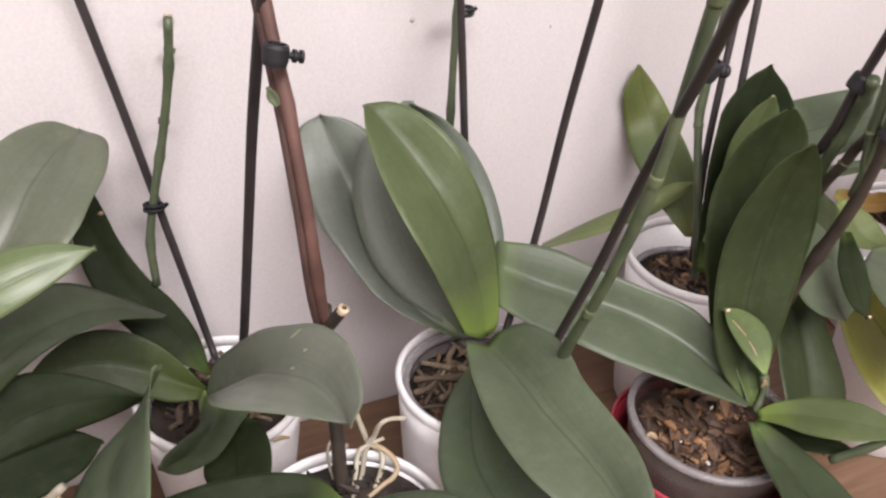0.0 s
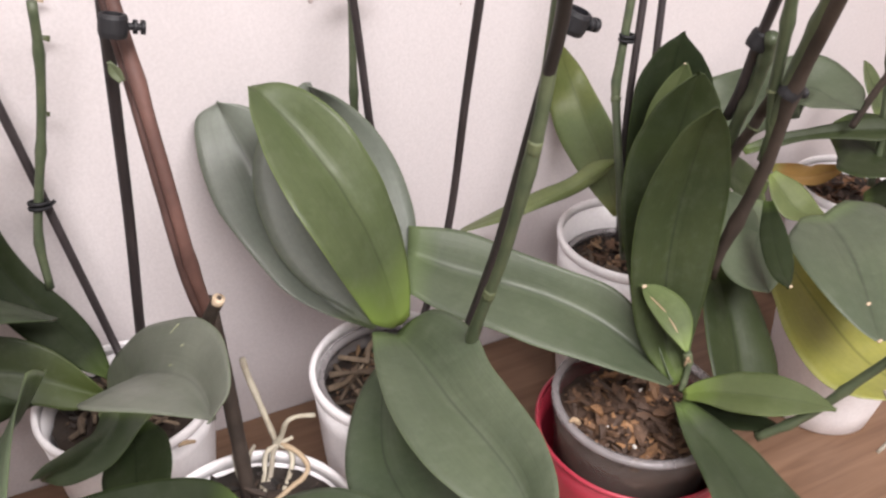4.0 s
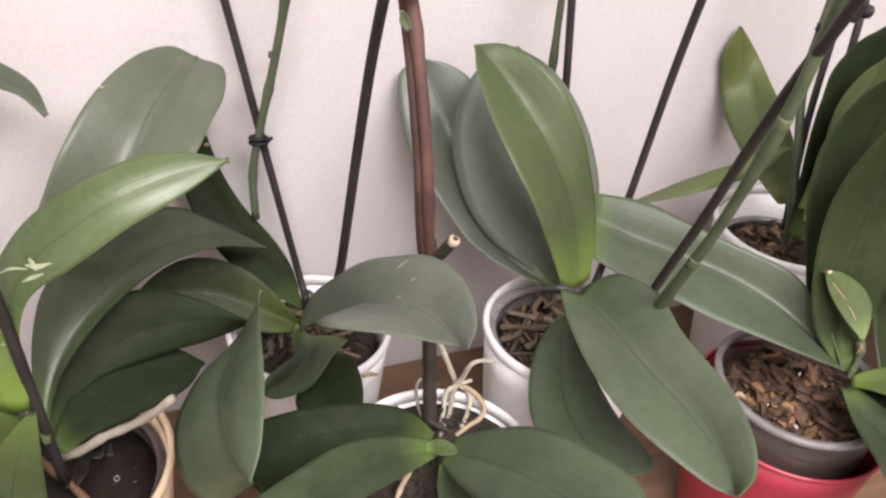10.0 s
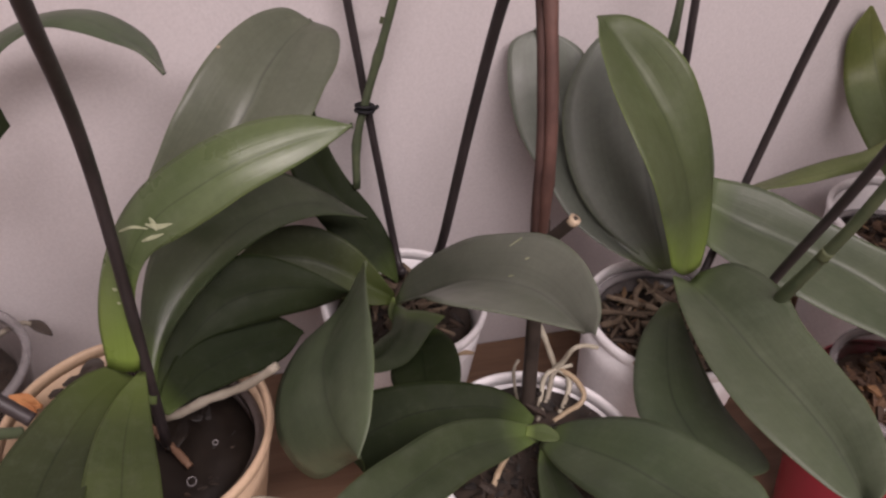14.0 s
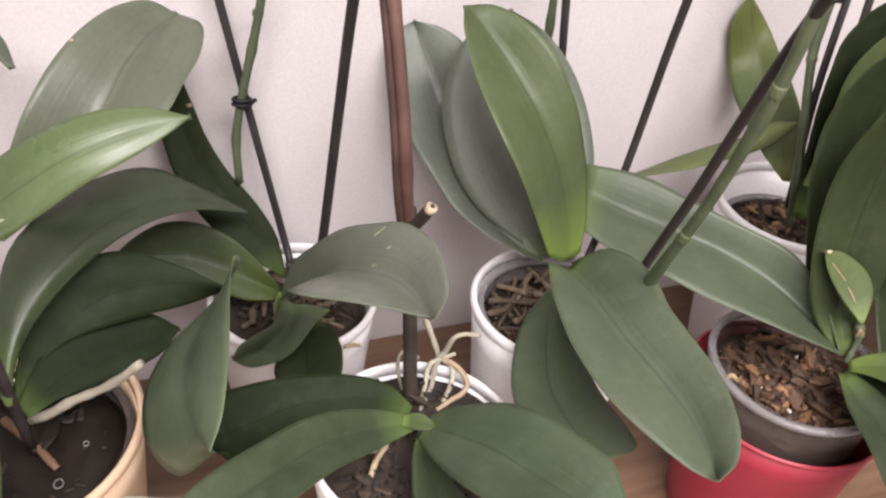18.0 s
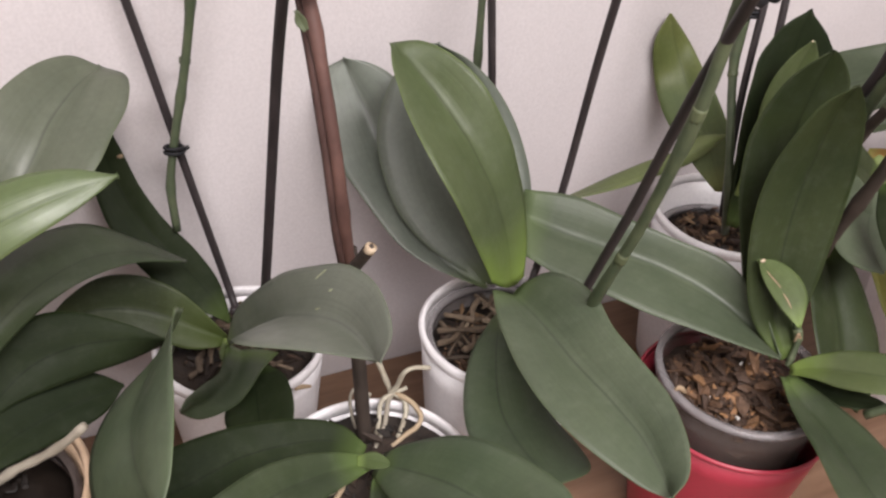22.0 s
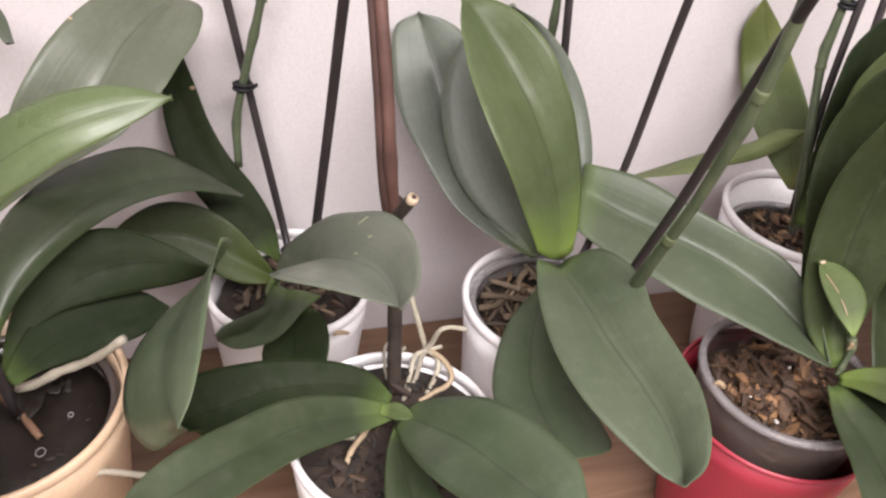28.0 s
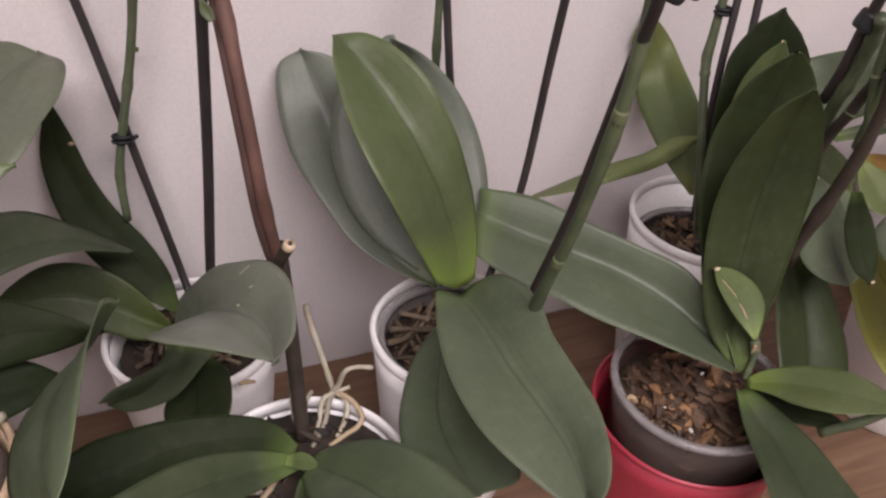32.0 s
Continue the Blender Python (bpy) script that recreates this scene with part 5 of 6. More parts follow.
# ---- stakes and flower stalks ----
stake_0 = thing("support_stake", (-0.1105, 0.3599, 0.1772), "dark plastic support stake stuck in a flower pot", "plant stake", "support stakes")
rod("rod", STAKE, stake_0, [(-0.1105, 0.2217, 0.5649), (-0.1118, 0.2690, 0.4883), (-0.1136, 0.3366, 0.3789), (-0.1105, 0.3599, 0.1772)], 0.0031, seed=0)
stake_1 = thing("support_stake", (0.0638, 0.4897, 0.1772), "dark plastic support stake stuck in a flower pot", "plant stake", "support stakes")
rod("rod", STAKE, stake_1, [(0.0023, 0.5565, 0.5362), (0.0204, 0.5555, 0.4379), (0.0356, 0.5546, 0.3554), (0.0516, 0.5438, 0.2603), (0.0703, 0.5240, 0.1523), (0.0638, 0.4897, 0.1772)], 0.0031, seed=1)
stalk_l_stalk_2 = rod("flower_stalk", STALK, orchid_l, [(0.0685, 0.5285, 0.4312), (0.0660, 0.5328, 0.4003), (0.0608, 0.5372, 0.3675), (0.0534, 0.5390, 0.3341), (0.0446, 0.5382, 0.3004), (0.0368, 0.5345, 0.2661), (0.0359, 0.5279, 0.2306)], 0.0030, "green flower stalk", bulges=3, rough=0.03, seed=2)
stake_3 = thing("support_stake", (0.0864, 0.4900, 0.1814), "dark plastic support stake stuck in a flower pot", "plant stake", "support stakes")
rod("rod", STAKE, stake_3, [(0.0970, 0.3629, 0.5609), (0.0953, 0.4003, 0.4682), (0.0939, 0.4282, 0.3987), (0.0906, 0.4478, 0.3171), (0.0840, 0.4607, 0.2226), (0.0864, 0.4900, 0.1814)], 0.0034, seed=3)
stalk_f_spike_4 = rod("flower_stalk", SPIKE, orchid_f, [(0.0877, 0.4214, 0.5785), (0.0972, 0.3946, 0.4826), (0.1008, 0.3842, 0.4457), (0.1039, 0.3722, 0.4066), (0.1075, 0.3645, 0.3615), (0.1100, 0.3655, 0.3345), (0.1138, 0.3700, 0.3100), (0.1180, 0.3765, 0.2850)], 0.0035, "dried reddish-brown flower stalk", bulges=3, rough=0.03, seed=4)
stalk_f_foot_5 = rod("flower_stalk", DARKSTEM, orchid_f, [(0.1180, 0.3790, 0.2980), (0.1205, 0.3755, 0.2464), (0.1214, 0.3690, 0.2027), (0.1220, 0.3600, 0.1480)], 0.0050, "dark old stalk base", bulges=0, rough=0.03, seed=5)
stalk_f_stub_6 = rod("flower_stalk", DARKSTEM, orchid_f, [(0.1108, 0.3570, 0.2975), (0.1143, 0.3490, 0.3115), (0.1177, 0.3409, 0.3256)], 0.0035, "cut stalk stub", bulges=0, rough=0.03, seed=6)
stake_7 = thing("support_stake", (0.2686, 0.3637, 0.1835), "dark plastic support stake stuck in a flower pot", "plant stake", "support stakes")
rod("rod", STAKE, stake_7, [(0.2019, 0.1798, 0.5903), (0.2374, 0.2333, 0.5136), (0.2558, 0.2609, 0.4740), (0.2680, 0.2874, 0.4284), (0.2765, 0.3108, 0.3757), (0.2812, 0.3324, 0.3154), (0.2800, 0.3540, 0.2480), (0.2686, 0.3637, 0.1835)], 0.0032, seed=7)
stalk_m_stalk_8 = rod("flower_stalk", STALK, orchid_m, [(0.2381, 0.2339, 0.6079), (0.2541, 0.2598, 0.5126), (0.2591, 0.2678, 0.4832), (0.2627, 0.2742, 0.4507), (0.2637, 0.2799, 0.4154), (0.2646, 0.2899, 0.3746), (0.2663, 0.3047, 0.3256), (0.2663, 0.3249, 0.2682), (0.2765, 0.3584, 0.1913)], 0.0035, "green flower stalk", bulges=3, rough=0.03, seed=8)
stalk_m_twig_9 = rod("flower_stalk", STALK, orchid_m, [(0.2783, 0.5426, 0.5169), (0.2711, 0.5284, 0.4182), (0.2682, 0.5229, 0.3795), (0.2654, 0.5159, 0.3390), (0.2688, 0.5209, 0.3117)], 0.0029, "thin green flower stalk", bulges=3, rough=0.03, seed=9)
stake_10 = thing("support_stake", (0.2792, 0.5113, 0.3047), "dark plastic support stake stuck in a flower pot", "plant stake", "support stakes")
rod("rod", STAKE, stake_10, [(0.2441, 0.4935, 0.5320), (0.2579, 0.4984, 0.4331), (0.2648, 0.5007, 0.3842), (0.2707, 0.5006, 0.3311), (0.2792, 0.5113, 0.3047)], 0.0030, seed=10)
stake_11 = thing("support_stake", (0.2734, 0.4148, 0.1958), "dark plastic support stake stuck in a flower pot", "plant stake", "support stakes")
rod("rod", STAKE, stake_11, [(0.3027, 0.3885, 0.5578), (0.3076, 0.4112, 0.4605), (0.3123, 0.4328, 0.3685), (0.3099, 0.4447, 0.2589), (0.2734, 0.4148, 0.1958)], 0.0030, seed=11)
stalk_b_stalk_12 = rod("flower_stalk", STALK, orchid_b, [(0.4804, 0.4777, 0.4943), (0.4716, 0.4694, 0.4051), (0.4666, 0.4648, 0.3546), (0.4644, 0.4599, 0.3288), (0.4616, 0.4271, 0.2437), (0.4719, 0.4256, 0.1966)], 0.0034, "green flower stalk", bulges=3, rough=0.03, seed=12)
stake_13 = thing("support_stake", (0.4664, 0.4292, 0.2133), "dark plastic support stake stuck in a flower pot", "plant stake", "support stakes")
rod("rod", STAKE, stake_13, [(0.4860, 0.4768, 0.4949), (0.4786, 0.4638, 0.4061), (0.4705, 0.4496, 0.3080), (0.4664, 0.4292, 0.2133)], 0.0030, seed=13)
stake_14 = thing("support_stake", (0.4841, 0.4354, 0.2609), "dark plastic support stake stuck in a flower pot", "plant stake", "support stakes")
rod("rod", STAKE, stake_14, [(0.4947, 0.4695, 0.4964), (0.4892, 0.4551, 0.4077), (0.4856, 0.4457, 0.3501), (0.4841, 0.4354, 0.2609)], 0.0030, seed=14)
stalk_w_spike_15 = rod("flower_stalk", DARKSTEM, orchid_w, [(0.3796, 0.2132, 0.5553), (0.4102, 0.2499, 0.4790), (0.4285, 0.2717, 0.4337), (0.4340, 0.2790, 0.4142), (0.4394, 0.2847, 0.3934), (0.4482, 0.2931, 0.3596), (0.4511, 0.2988, 0.3378), (0.4543, 0.3070, 0.3100), (0.4578, 0.3190, 0.2691), (0.4609, 0.3229, 0.2491)], 0.0044, "dried reddish-brown flower stalk", bulges=3, rough=0.03, seed=15)
stake_16 = thing("support_stake", (0.4494, 0.3338, 0.3713), "dark plastic support stake stuck in a flower pot", "plant stake", "support stakes")
rod("rod", STAKE, stake_16, [(0.4105, 0.2717, 0.5442), (0.4288, 0.3014, 0.4612), (0.4369, 0.3145, 0.4246), (0.4432, 0.3232, 0.3953), (0.4494, 0.3338, 0.3713)], 0.0032, seed=16)
stalk_w_stalk_17 = rod("flower_stalk", STALK, orchid_w, [(0.3904, 0.2681, 0.5546), (0.4150, 0.2810, 0.4690), (0.4268, 0.2872, 0.4276), (0.4339, 0.2912, 0.4063), (0.4417, 0.2907, 0.3811), (0.4498, 0.2945, 0.3526)], 0.0034, "green flower stalk", bulges=3, rough=0.03, seed=17)
stalk_w_stalk2_18 = rod("flower_stalk", STALK, orchid_w, [(0.4343, 0.3031, 0.4373), (0.4393, 0.3075, 0.4258), (0.4458, 0.3153, 0.4008), (0.4506, 0.3253, 0.3730), (0.4605, 0.3383, 0.3361)], 0.0040, "green flower stalk", bulges=3, rough=0.03, seed=18)
stalk_w_lying_19 = rod("flower_stalk", STALK, orchid_w, [(0.4317, 0.2279, 0.1873), (0.4492, 0.2106, 0.2162), (0.4613, 0.1935, 0.2589), (0.4684, 0.1725, 0.3069)], 0.0031, "green stalk lying over the shelf", bulges=3, rough=0.03, seed=19)
stalk_z_spike_20 = rod("flower_stalk", SPIKE, orchid_z, [(-0.1310, 0.4454, 0.5226), (-0.1600, 0.4418, 0.4375), (-0.1777, 0.4395, 0.3855), (-0.2117, 0.4360, 0.2916)], 0.0045, "dried reddish-brown flower stalk", bulges=3, rough=0.03, seed=20)
stalk_y_stem_21 = rod("flower_stalk", DARKSTEM, orchid_y, [(0.7247, 0.4294, 0.2691), (0.7315, 0.4232, 0.3038), (0.7361, 0.4150, 0.3341), (0.7443, 0.4032, 0.3728)], 0.0034, "dark stem", bulges=0, rough=0.03, seed=21)
stalk_y_stalk_22 = rod("flower_stalk", STALK, orchid_y, [(0.7590, 0.4446, 0.3480), (0.7627, 0.4331, 0.3034), (0.7685, 0.4226, 0.2437), (0.7732, 0.4210, 0.2005)], 0.0036, "green flower stalk", bulges=3, rough=0.03, seed=22)
stalk_w_stem_23 = rod("flower_stalk", DARKSTEM, orchid_w, [(0.4394, 0.2949, 0.4039), (0.4507, 0.3088, 0.3861), (0.4519, 0.3143, 0.3712), (0.4547, 0.3236, 0.3530), (0.4562, 0.3327, 0.3225)], 0.0036, "dark stem", bulges=0, rough=0.03, seed=23)
stalk_z_stem_24 = rod("flower_stalk", STAKE, orchid_z, [(-0.2027, 0.3516, 0.2654), (-0.1843, 0.3441, 0.2513), (-0.1680, 0.3364, 0.2394)], 0.0037, "dark stem", bulges=0, rough=0.03, seed=24)
stalk_z_stem_25 = rod("flower_stalk", STALK, orchid_z, [(-0.1967, 0.3084, 0.2641), (-0.1856, 0.3175, 0.2547), (-0.1710, 0.3254, 0.2438)], 0.0030, "dull green stem", bulges=0, rough=0.03, seed=25)
stalk_f_strand_26 = rod("flower_stalk", STRAND, orchid_f, [(0.0846, 0.4250, 0.5785), (0.0938, 0.3982, 0.4826), (0.0973, 0.3878, 0.4457), (0.0999, 0.3756, 0.4066), (0.1030, 0.3672, 0.3615), (0.1052, 0.3670, 0.3345), (0.1088, 0.3708, 0.3100), (0.1140, 0.3770, 0.2850)], 0.0026, "thin dark dry strand along the stalk", bulges=0, rough=0.03, seed=26)
stalk_r_twig_27 = rod("flower_stalk", STALK, orchid_r, [(0.4170, 0.2948, 0.2246), (0.4192, 0.2876, 0.2092), (0.4141, 0.2833, 0.1887)], 0.0022, "thin green flower stalk", bulges=3, rough=0.03, seed=27)
stalk_w_stalk2_28 = rod("flower_stalk", STALK, orchid_w, [(0.3787, 0.2179, 0.5543), (0.4089, 0.2544, 0.4778), (0.4270, 0.2762, 0.4322), (0.4329, 0.2829, 0.4128), (0.4387, 0.2880, 0.3921), (0.4475, 0.2969, 0.3589)], 0.0034, "green flower stalk", bulges=3, rough=0.03, seed=28)

# ---- plant clips ----
clip(orchid_w, (0.4341, 0.2802, 0.4137), (0.35, -0.2, 0.9), 0.0068)
clip(stake_1, (0.0430, 0.5370, 0.2924), (0.1, 0.2, 1), 0.0062)
clip(stake_3, (0.0947, 0.3695, 0.4647), (0.2, 0.1, 1), 0.0068)
clip(stake_7, (0.2740, 0.2752, 0.4743), (0.3, -0.2, 1), 0.0068)
clip(stake_10, (0.2830, 0.5398, 0.4134), (0, 0, 1), 0.0065)
clip(stake_13, (0.4703, 0.4652, 0.3765), (0.1, 0, 1), 0.006)
clip(stake_16, (0.4353, 0.3118, 0.4315), (0.3, -0.2, 1), 0.007)

# ---- aerial roots ----
rod("aerial_root", ROOT_GREY, orchid_k, [(-0.1120, 0.3828, 0.1739), (-0.0998, 0.3793, 0.1804), (-0.0858, 0.3765, 0.1906), (-0.0705, 0.3706, 0.2012), (-0.0572, 0.3651, 0.2127), (-0.0428, 0.3608, 0.2275)], 0.0033, "pale aerial root", 16, 8, 0.8, 0, 0.12, 50)
rod("aerial_root", ROOT_GREY, orchid_z, [(-0.2353, 0.5169, 0.1345), (-0.2321, 0.5178, 0.1376), (-0.2225, 0.5161, 0.1448), (-0.2124, 0.5153, 0.1500), (-0.2057, 0.5144, 0.1486)], 0.0022, "pale aerial root", 16, 8, 0.8, 0, 0.12, 51)
rod("aerial_root", ROOT_GREY, orchid_w, [(0.5383, 0.2157, 0.1973), (0.5373, 0.2063, 0.1909), (0.5375, 0.1986, 0.1869)], 0.0018, "pale aerial root", 16, 8, 0.8, 0, 0.12, 52)
rod("aerial_root", ROOT_GREY, orchid_w, [(0.5247, 0.1978, 0.2041), (0.5148, 0.1881, 0.1878), (0.5053, 0.1878, 0.1774)], 0.0018, "pale aerial root", 16, 8, 0.8, 0, 0.12, 53)
rod("aerial_root", ROOT, orchid_f, [(0.1490, 0.4590, 0.1760), (0.1465, 0.4380, 0.1810), (0.1470, 0.4100, 0.1760), (0.1490, 0.3820, 0.1640)], 0.0026, "pale aerial root", 20, 8, 0.8, 0, 0.12, 80)
rod("aerial_root", ROOT, orchid_f, [(0.1474, 0.3803, 0.1640), (0.1517, 0.3778, 0.1720), (0.1554, 0.3751, 0.1860), (0.1631, 0.3754, 0.1880), (0.1756, 0.3773, 0.1820)], 0.0020, "pale aerial root", 20, 8, 0.8, 0, 0.12, 81)
rod("aerial_root", ROOT, orchid_f, [(0.1497, 0.3797, 0.1640), (0.1550, 0.3785, 0.1660), (0.1595, 0.3775, 0.1680)], 0.0017, "pale aerial root", 20, 8, 0.8, 0, 0.12, 82)
rod("aerial_root", ROOT_GREY, orchid_f, [(0.1262, 0.3940, 0.1630), (0.1223, 0.3904, 0.1620), (0.1205, 0.3865, 0.1580), (0.1193, 0.3778, 0.1520), (0.1198, 0.3722, 0.1470)], 0.0013, "pale aerial root", 20, 8, 0.8, 0, 0.12, 83)
rod("aerial_root", ROOT, orchid_f, [(0.1495, 0.3792, 0.1640), (0.1415, 0.3774, 0.1630), (0.1383, 0.3753, 0.1570), (0.1360, 0.3698, 0.1510), (0.1309, 0.3620, 0.1460)], 0.0019, "pale aerial root", 20, 8, 0.8, 0, 0.12, 84)
rod("aerial_root", ROOT_GREY, orchid_f, [(0.1495, 0.3792, 0.1640), (0.1448, 0.3758, 0.1620), (0.1417, 0.3706, 0.1570), (0.1374, 0.3640, 0.1510), (0.1260, 0.3510, 0.1470)], 0.0020, "pale aerial root", 20, 8, 0.8, 0, 0.12, 85)
rod("aerial_root", ROOT, orchid_f, [(0.1503, 0.3790, 0.1640), (0.1550, 0.3730, 0.1620), (0.1552, 0.3679, 0.1570), (0.1505, 0.3614, 0.1510), (0.1437, 0.3543, 0.1470)], 0.0020, "pale aerial root", 20, 8, 0.8, 0, 0.12, 86)
rod("aerial_root", ROOT_OLD, orchid_f, [(0.1511, 0.3788, 0.1640), (0.1590, 0.3681, 0.1630), (0.1631, 0.3596, 0.1560), (0.1582, 0.3554, 0.1510), (0.1503, 0.3537, 0.1490), (0.1373, 0.3488, 0.1470)], 0.0021, "pale aerial root", 20, 8, 0.8, 0, 0.12, 87)
rod("aerial_root", ROOT_GREY, orchid_f, [(0.1349, 0.3859, 0.1630), (0.1306, 0.3814, 0.1620), (0.1278, 0.3770, 0.1560), (0.1272, 0.3714, 0.1490)], 0.0015, "pale aerial root", 20, 8, 0.8, 0, 0.12, 88)
rod("aerial_root", BROWN_ROOT, orchid_k, [(-0.1284, 0.3909, 0.1700), (-0.1105, 0.3679, 0.1670), (-0.0989, 0.3510, 0.1630)], 0.0030, "brown old root", 20, 8, 0.8, 0, 0.12, 89)
rod("aerial_root", ROOT_OLD, orchid_f, [(0.0988, 0.3331, 0.1500), (0.0923, 0.3208, 0.1560), (0.0833, 0.3098, 0.1580), (0.0773, 0.3019, 0.1520)], 0.0022, "pale aerial root", 20, 8, 0.8, 0, 0.12, 90)
rod("aerial_root", ROOT_GREY, orchid_f, [(-0.0757, 0.3292, 0.1436), (-0.0650, 0.3278, 0.1513), (-0.0520, 0.3237, 0.1518), (-0.0409, 0.3217, 0.1494), (-0.0150, 0.3215, 0.1430), (0.0350, 0.3240, 0.1480), (0.0640, 0.3230, 0.1585), (0.0900, 0.3220, 0.1520)], 0.0021, "pale grey-green aerial root", 40, 8, 0.9, 0, 0.1, 91)

# ---- small details ----
rod("node", NODE, stalk_r_twig_27, [(0.4186, 0.2908, 0.2166), (0.4190, 0.2890, 0.2126), (0.4186, 0.2872, 0.2086)], 0.0036, "swollen green node", 6, 10)
leaf(stalk_r_twig_27, SCRAP_TAN, [(0.4176, 0.2868, 0.2080), (0.4160, 0.2850, 0.2120), (0.4150, 0.2846, 0.2165)], [0.004, 0.0055, 0.002], (-0.3, -0.8, 0.4), 25, label="dry tan sheath", seed=240, name="bract")
rod("node", NODE, stalk_m_stalk_8, [(0.2660, 0.3113, 0.3056), (0.2659, 0.3126, 0.3018), (0.2658, 0.3138, 0.2980)], 0.0039, "pale stalk node", 4, 10)
rod("node", NODE, stalk_m_stalk_8, [(0.2636, 0.2796, 0.4169), (0.2637, 0.2804, 0.4130), (0.2638, 0.2813, 0.4091)], 0.0039, "pale stalk node", 4, 10)
rod("node", NODE, stalk_m_stalk_8, [(0.2532, 0.2583, 0.5181), (0.2539, 0.2593, 0.5143), (0.2545, 0.2604, 0.5105)], 0.0039, "pale stalk node", 4, 10)
rod("node", NODE, stalk_l_stalk_2, [(0.0704, 0.5598, 0.3967), (0.0710, 0.5603, 0.3980), (0.0713, 0.5608, 0.3994)], 0.0040, "pale stalk node", 4, 10)
rod("node", NODE, stalk_l_stalk_2, [(0.0596, 0.5512, 0.3487), (0.0599, 0.5520, 0.3505), (0.0606, 0.5527, 0.3522)], 0.0040, "pale stalk node", 4, 10)
rod("node", NODE, stalk_b_stalk_12, [(0.4643, 0.4593, 0.3276), (0.4645, 0.4602, 0.3296), (0.4651, 0.4608, 0.3316)], 0.0042, "pale stalk node", 4, 10)
rod("node", NODE, stalk_w_stalk_17, [(0.4326, 0.2903, 0.4076), (0.4327, 0.2908, 0.4088), (0.4330, 0.2912, 0.4100)], 0.0040, "pale stalk node", 4, 10)
rod("node", NODE, stalk_w_stalk_17, [(0.4524, 0.3140, 0.3728), (0.4518, 0.3140, 0.3717), (0.4512, 0.3140, 0.3707)], 0.0042, "pale stalk node", 4, 10)
rod("cut_end", CUT, stalk_f_stub_6, [(0.1168, 0.3417, 0.3229), (0.1173, 0.3411, 0.3246), (0.1179, 0.3406, 0.3263)], 0.0034, "dry tan cut end", 3, 12)
rod("pith", DARKSTEM, stalk_f_stub_6, [(0.1178, 0.3405, 0.3263), (0.1178, 0.3404, 0.3265), (0.1179, 0.3402, 0.3268)], 0.0014, "brown hollow pith", 2, 8)
rod("cut_end", CUT, stalk_l_stalk_2, [(0.0730, 0.5627, 0.4200), (0.0732, 0.5630, 0.4209), (0.0733, 0.5633, 0.4217)], 0.0031, "dry brown cut end", 2, 10)
fleck(leaf_r_bud, (0.3889, 0.3138, 0.2675), 0.0016, CUT, "dry pale leaf tip")
fleck(leaf_w_dark, (0.4775, 0.2703, 0.2694), 0.0012, CUT, "dry pale leaf tip")
fleck(leaf_w_far, (0.5308, 0.2286, 0.2348), 0.0017, CUT, "dry pale leaf tip")
fleck(leaf_w_far, (0.5506, 0.2565, 0.2404), 0.0018, CUT, "pale dry fleck")
fleck(leaf_k_tall, (-0.0546, 0.4805, 0.3703), 0.0010, CUT, "pale nick in the leaf edge")
fleck(leaf_l_up, (0.0080, 0.5612, 0.2800), 0.0017, SCRAP_TAN, "dry brown leaf tip")
fleck(leaf_b_light, (0.4770, 0.4072, 0.3761), 0.0007, CUT, "dry pale leaf tip")
fleck(orchid_r, (0.4349, 0.2228, 0.1931), 0.0013, CUT, "pale stalk bract")
leaf(leaf_k_bright, SCAR, [(-0.1112, 0.3577, 0.3360), (-0.1045, 0.3536, 0.3407), (-0.0976, 0.3492, 0.3421)], [0.0008, 0.0015, 0.0008], (-0.60, -0.73, 0.33), 0, thick=0.0004, label="pale dry scar", seed=200, name="scar")
leaf(leaf_k_bright, SCAR, [(-0.0982, 0.3504, 0.3438), (-0.0927, 0.3464, 0.3447), (-0.0861, 0.3433, 0.3477)], [0.001, 0.0026, 0.0008], (-0.57, -0.72, 0.38), 0, thick=0.0004, label="pale dry scar", seed=201, name="scar")
leaf(leaf_k_bright, SCAR, [(-0.1010, 0.3490, 0.3353), (-0.0960, 0.3464, 0.3388), (-0.0905, 0.3440, 0.3419)], [0.0008, 0.002, 0.0008], (-0.52, -0.82, 0.24), 0, thick=0.0004, label="pale dry scar", seed=202, name="scar")
leaf(leaf_k_bright, SCAR, [(-0.0960, 0.3503, 0.3475), (-0.0946, 0.3484, 0.3455), (-0.0934, 0.3461, 0.3428)], [0.0008, 0.0028, 0.001], (-0.61, -0.66, 0.44), 0, thick=0.0004, label="pale dry scar", seed=203, name="scar")
leaf(leaf_k_bright, SCAR, [(-0.1193, 0.3542, 0.3044), (-0.1182, 0.3535, 0.3044), (-0.1172, 0.3529, 0.3043)], [0.0008, 0.002, 0.0008], (-0.50, -0.85, 0.15), 0, thick=0.0004, label="pale dry scar", seed=204, name="scar")
leaf(leaf_k_bright, SCAR, [(-0.1184, 0.3525, 0.2967), (-0.1176, 0.3522, 0.2965), (-0.1168, 0.3518, 0.2963)], [0.0008, 0.0018, 0.0008], (-0.40, -0.91, 0.11), 0, thick=0.0004, label="pale dry scar", seed=205, name="scar")
leaf(leaf_r_bud, SCRAP_TAN, [(0.3964, 0.3137, 0.2566), (0.4012, 0.3097, 0.2512), (0.4051, 0.3052, 0.2464)], [0.0006, 0.001, 0.0006], (-0.07, -0.80, 0.59), 0, thick=0.0004, label="pale dry line", seed=223, name="scar")
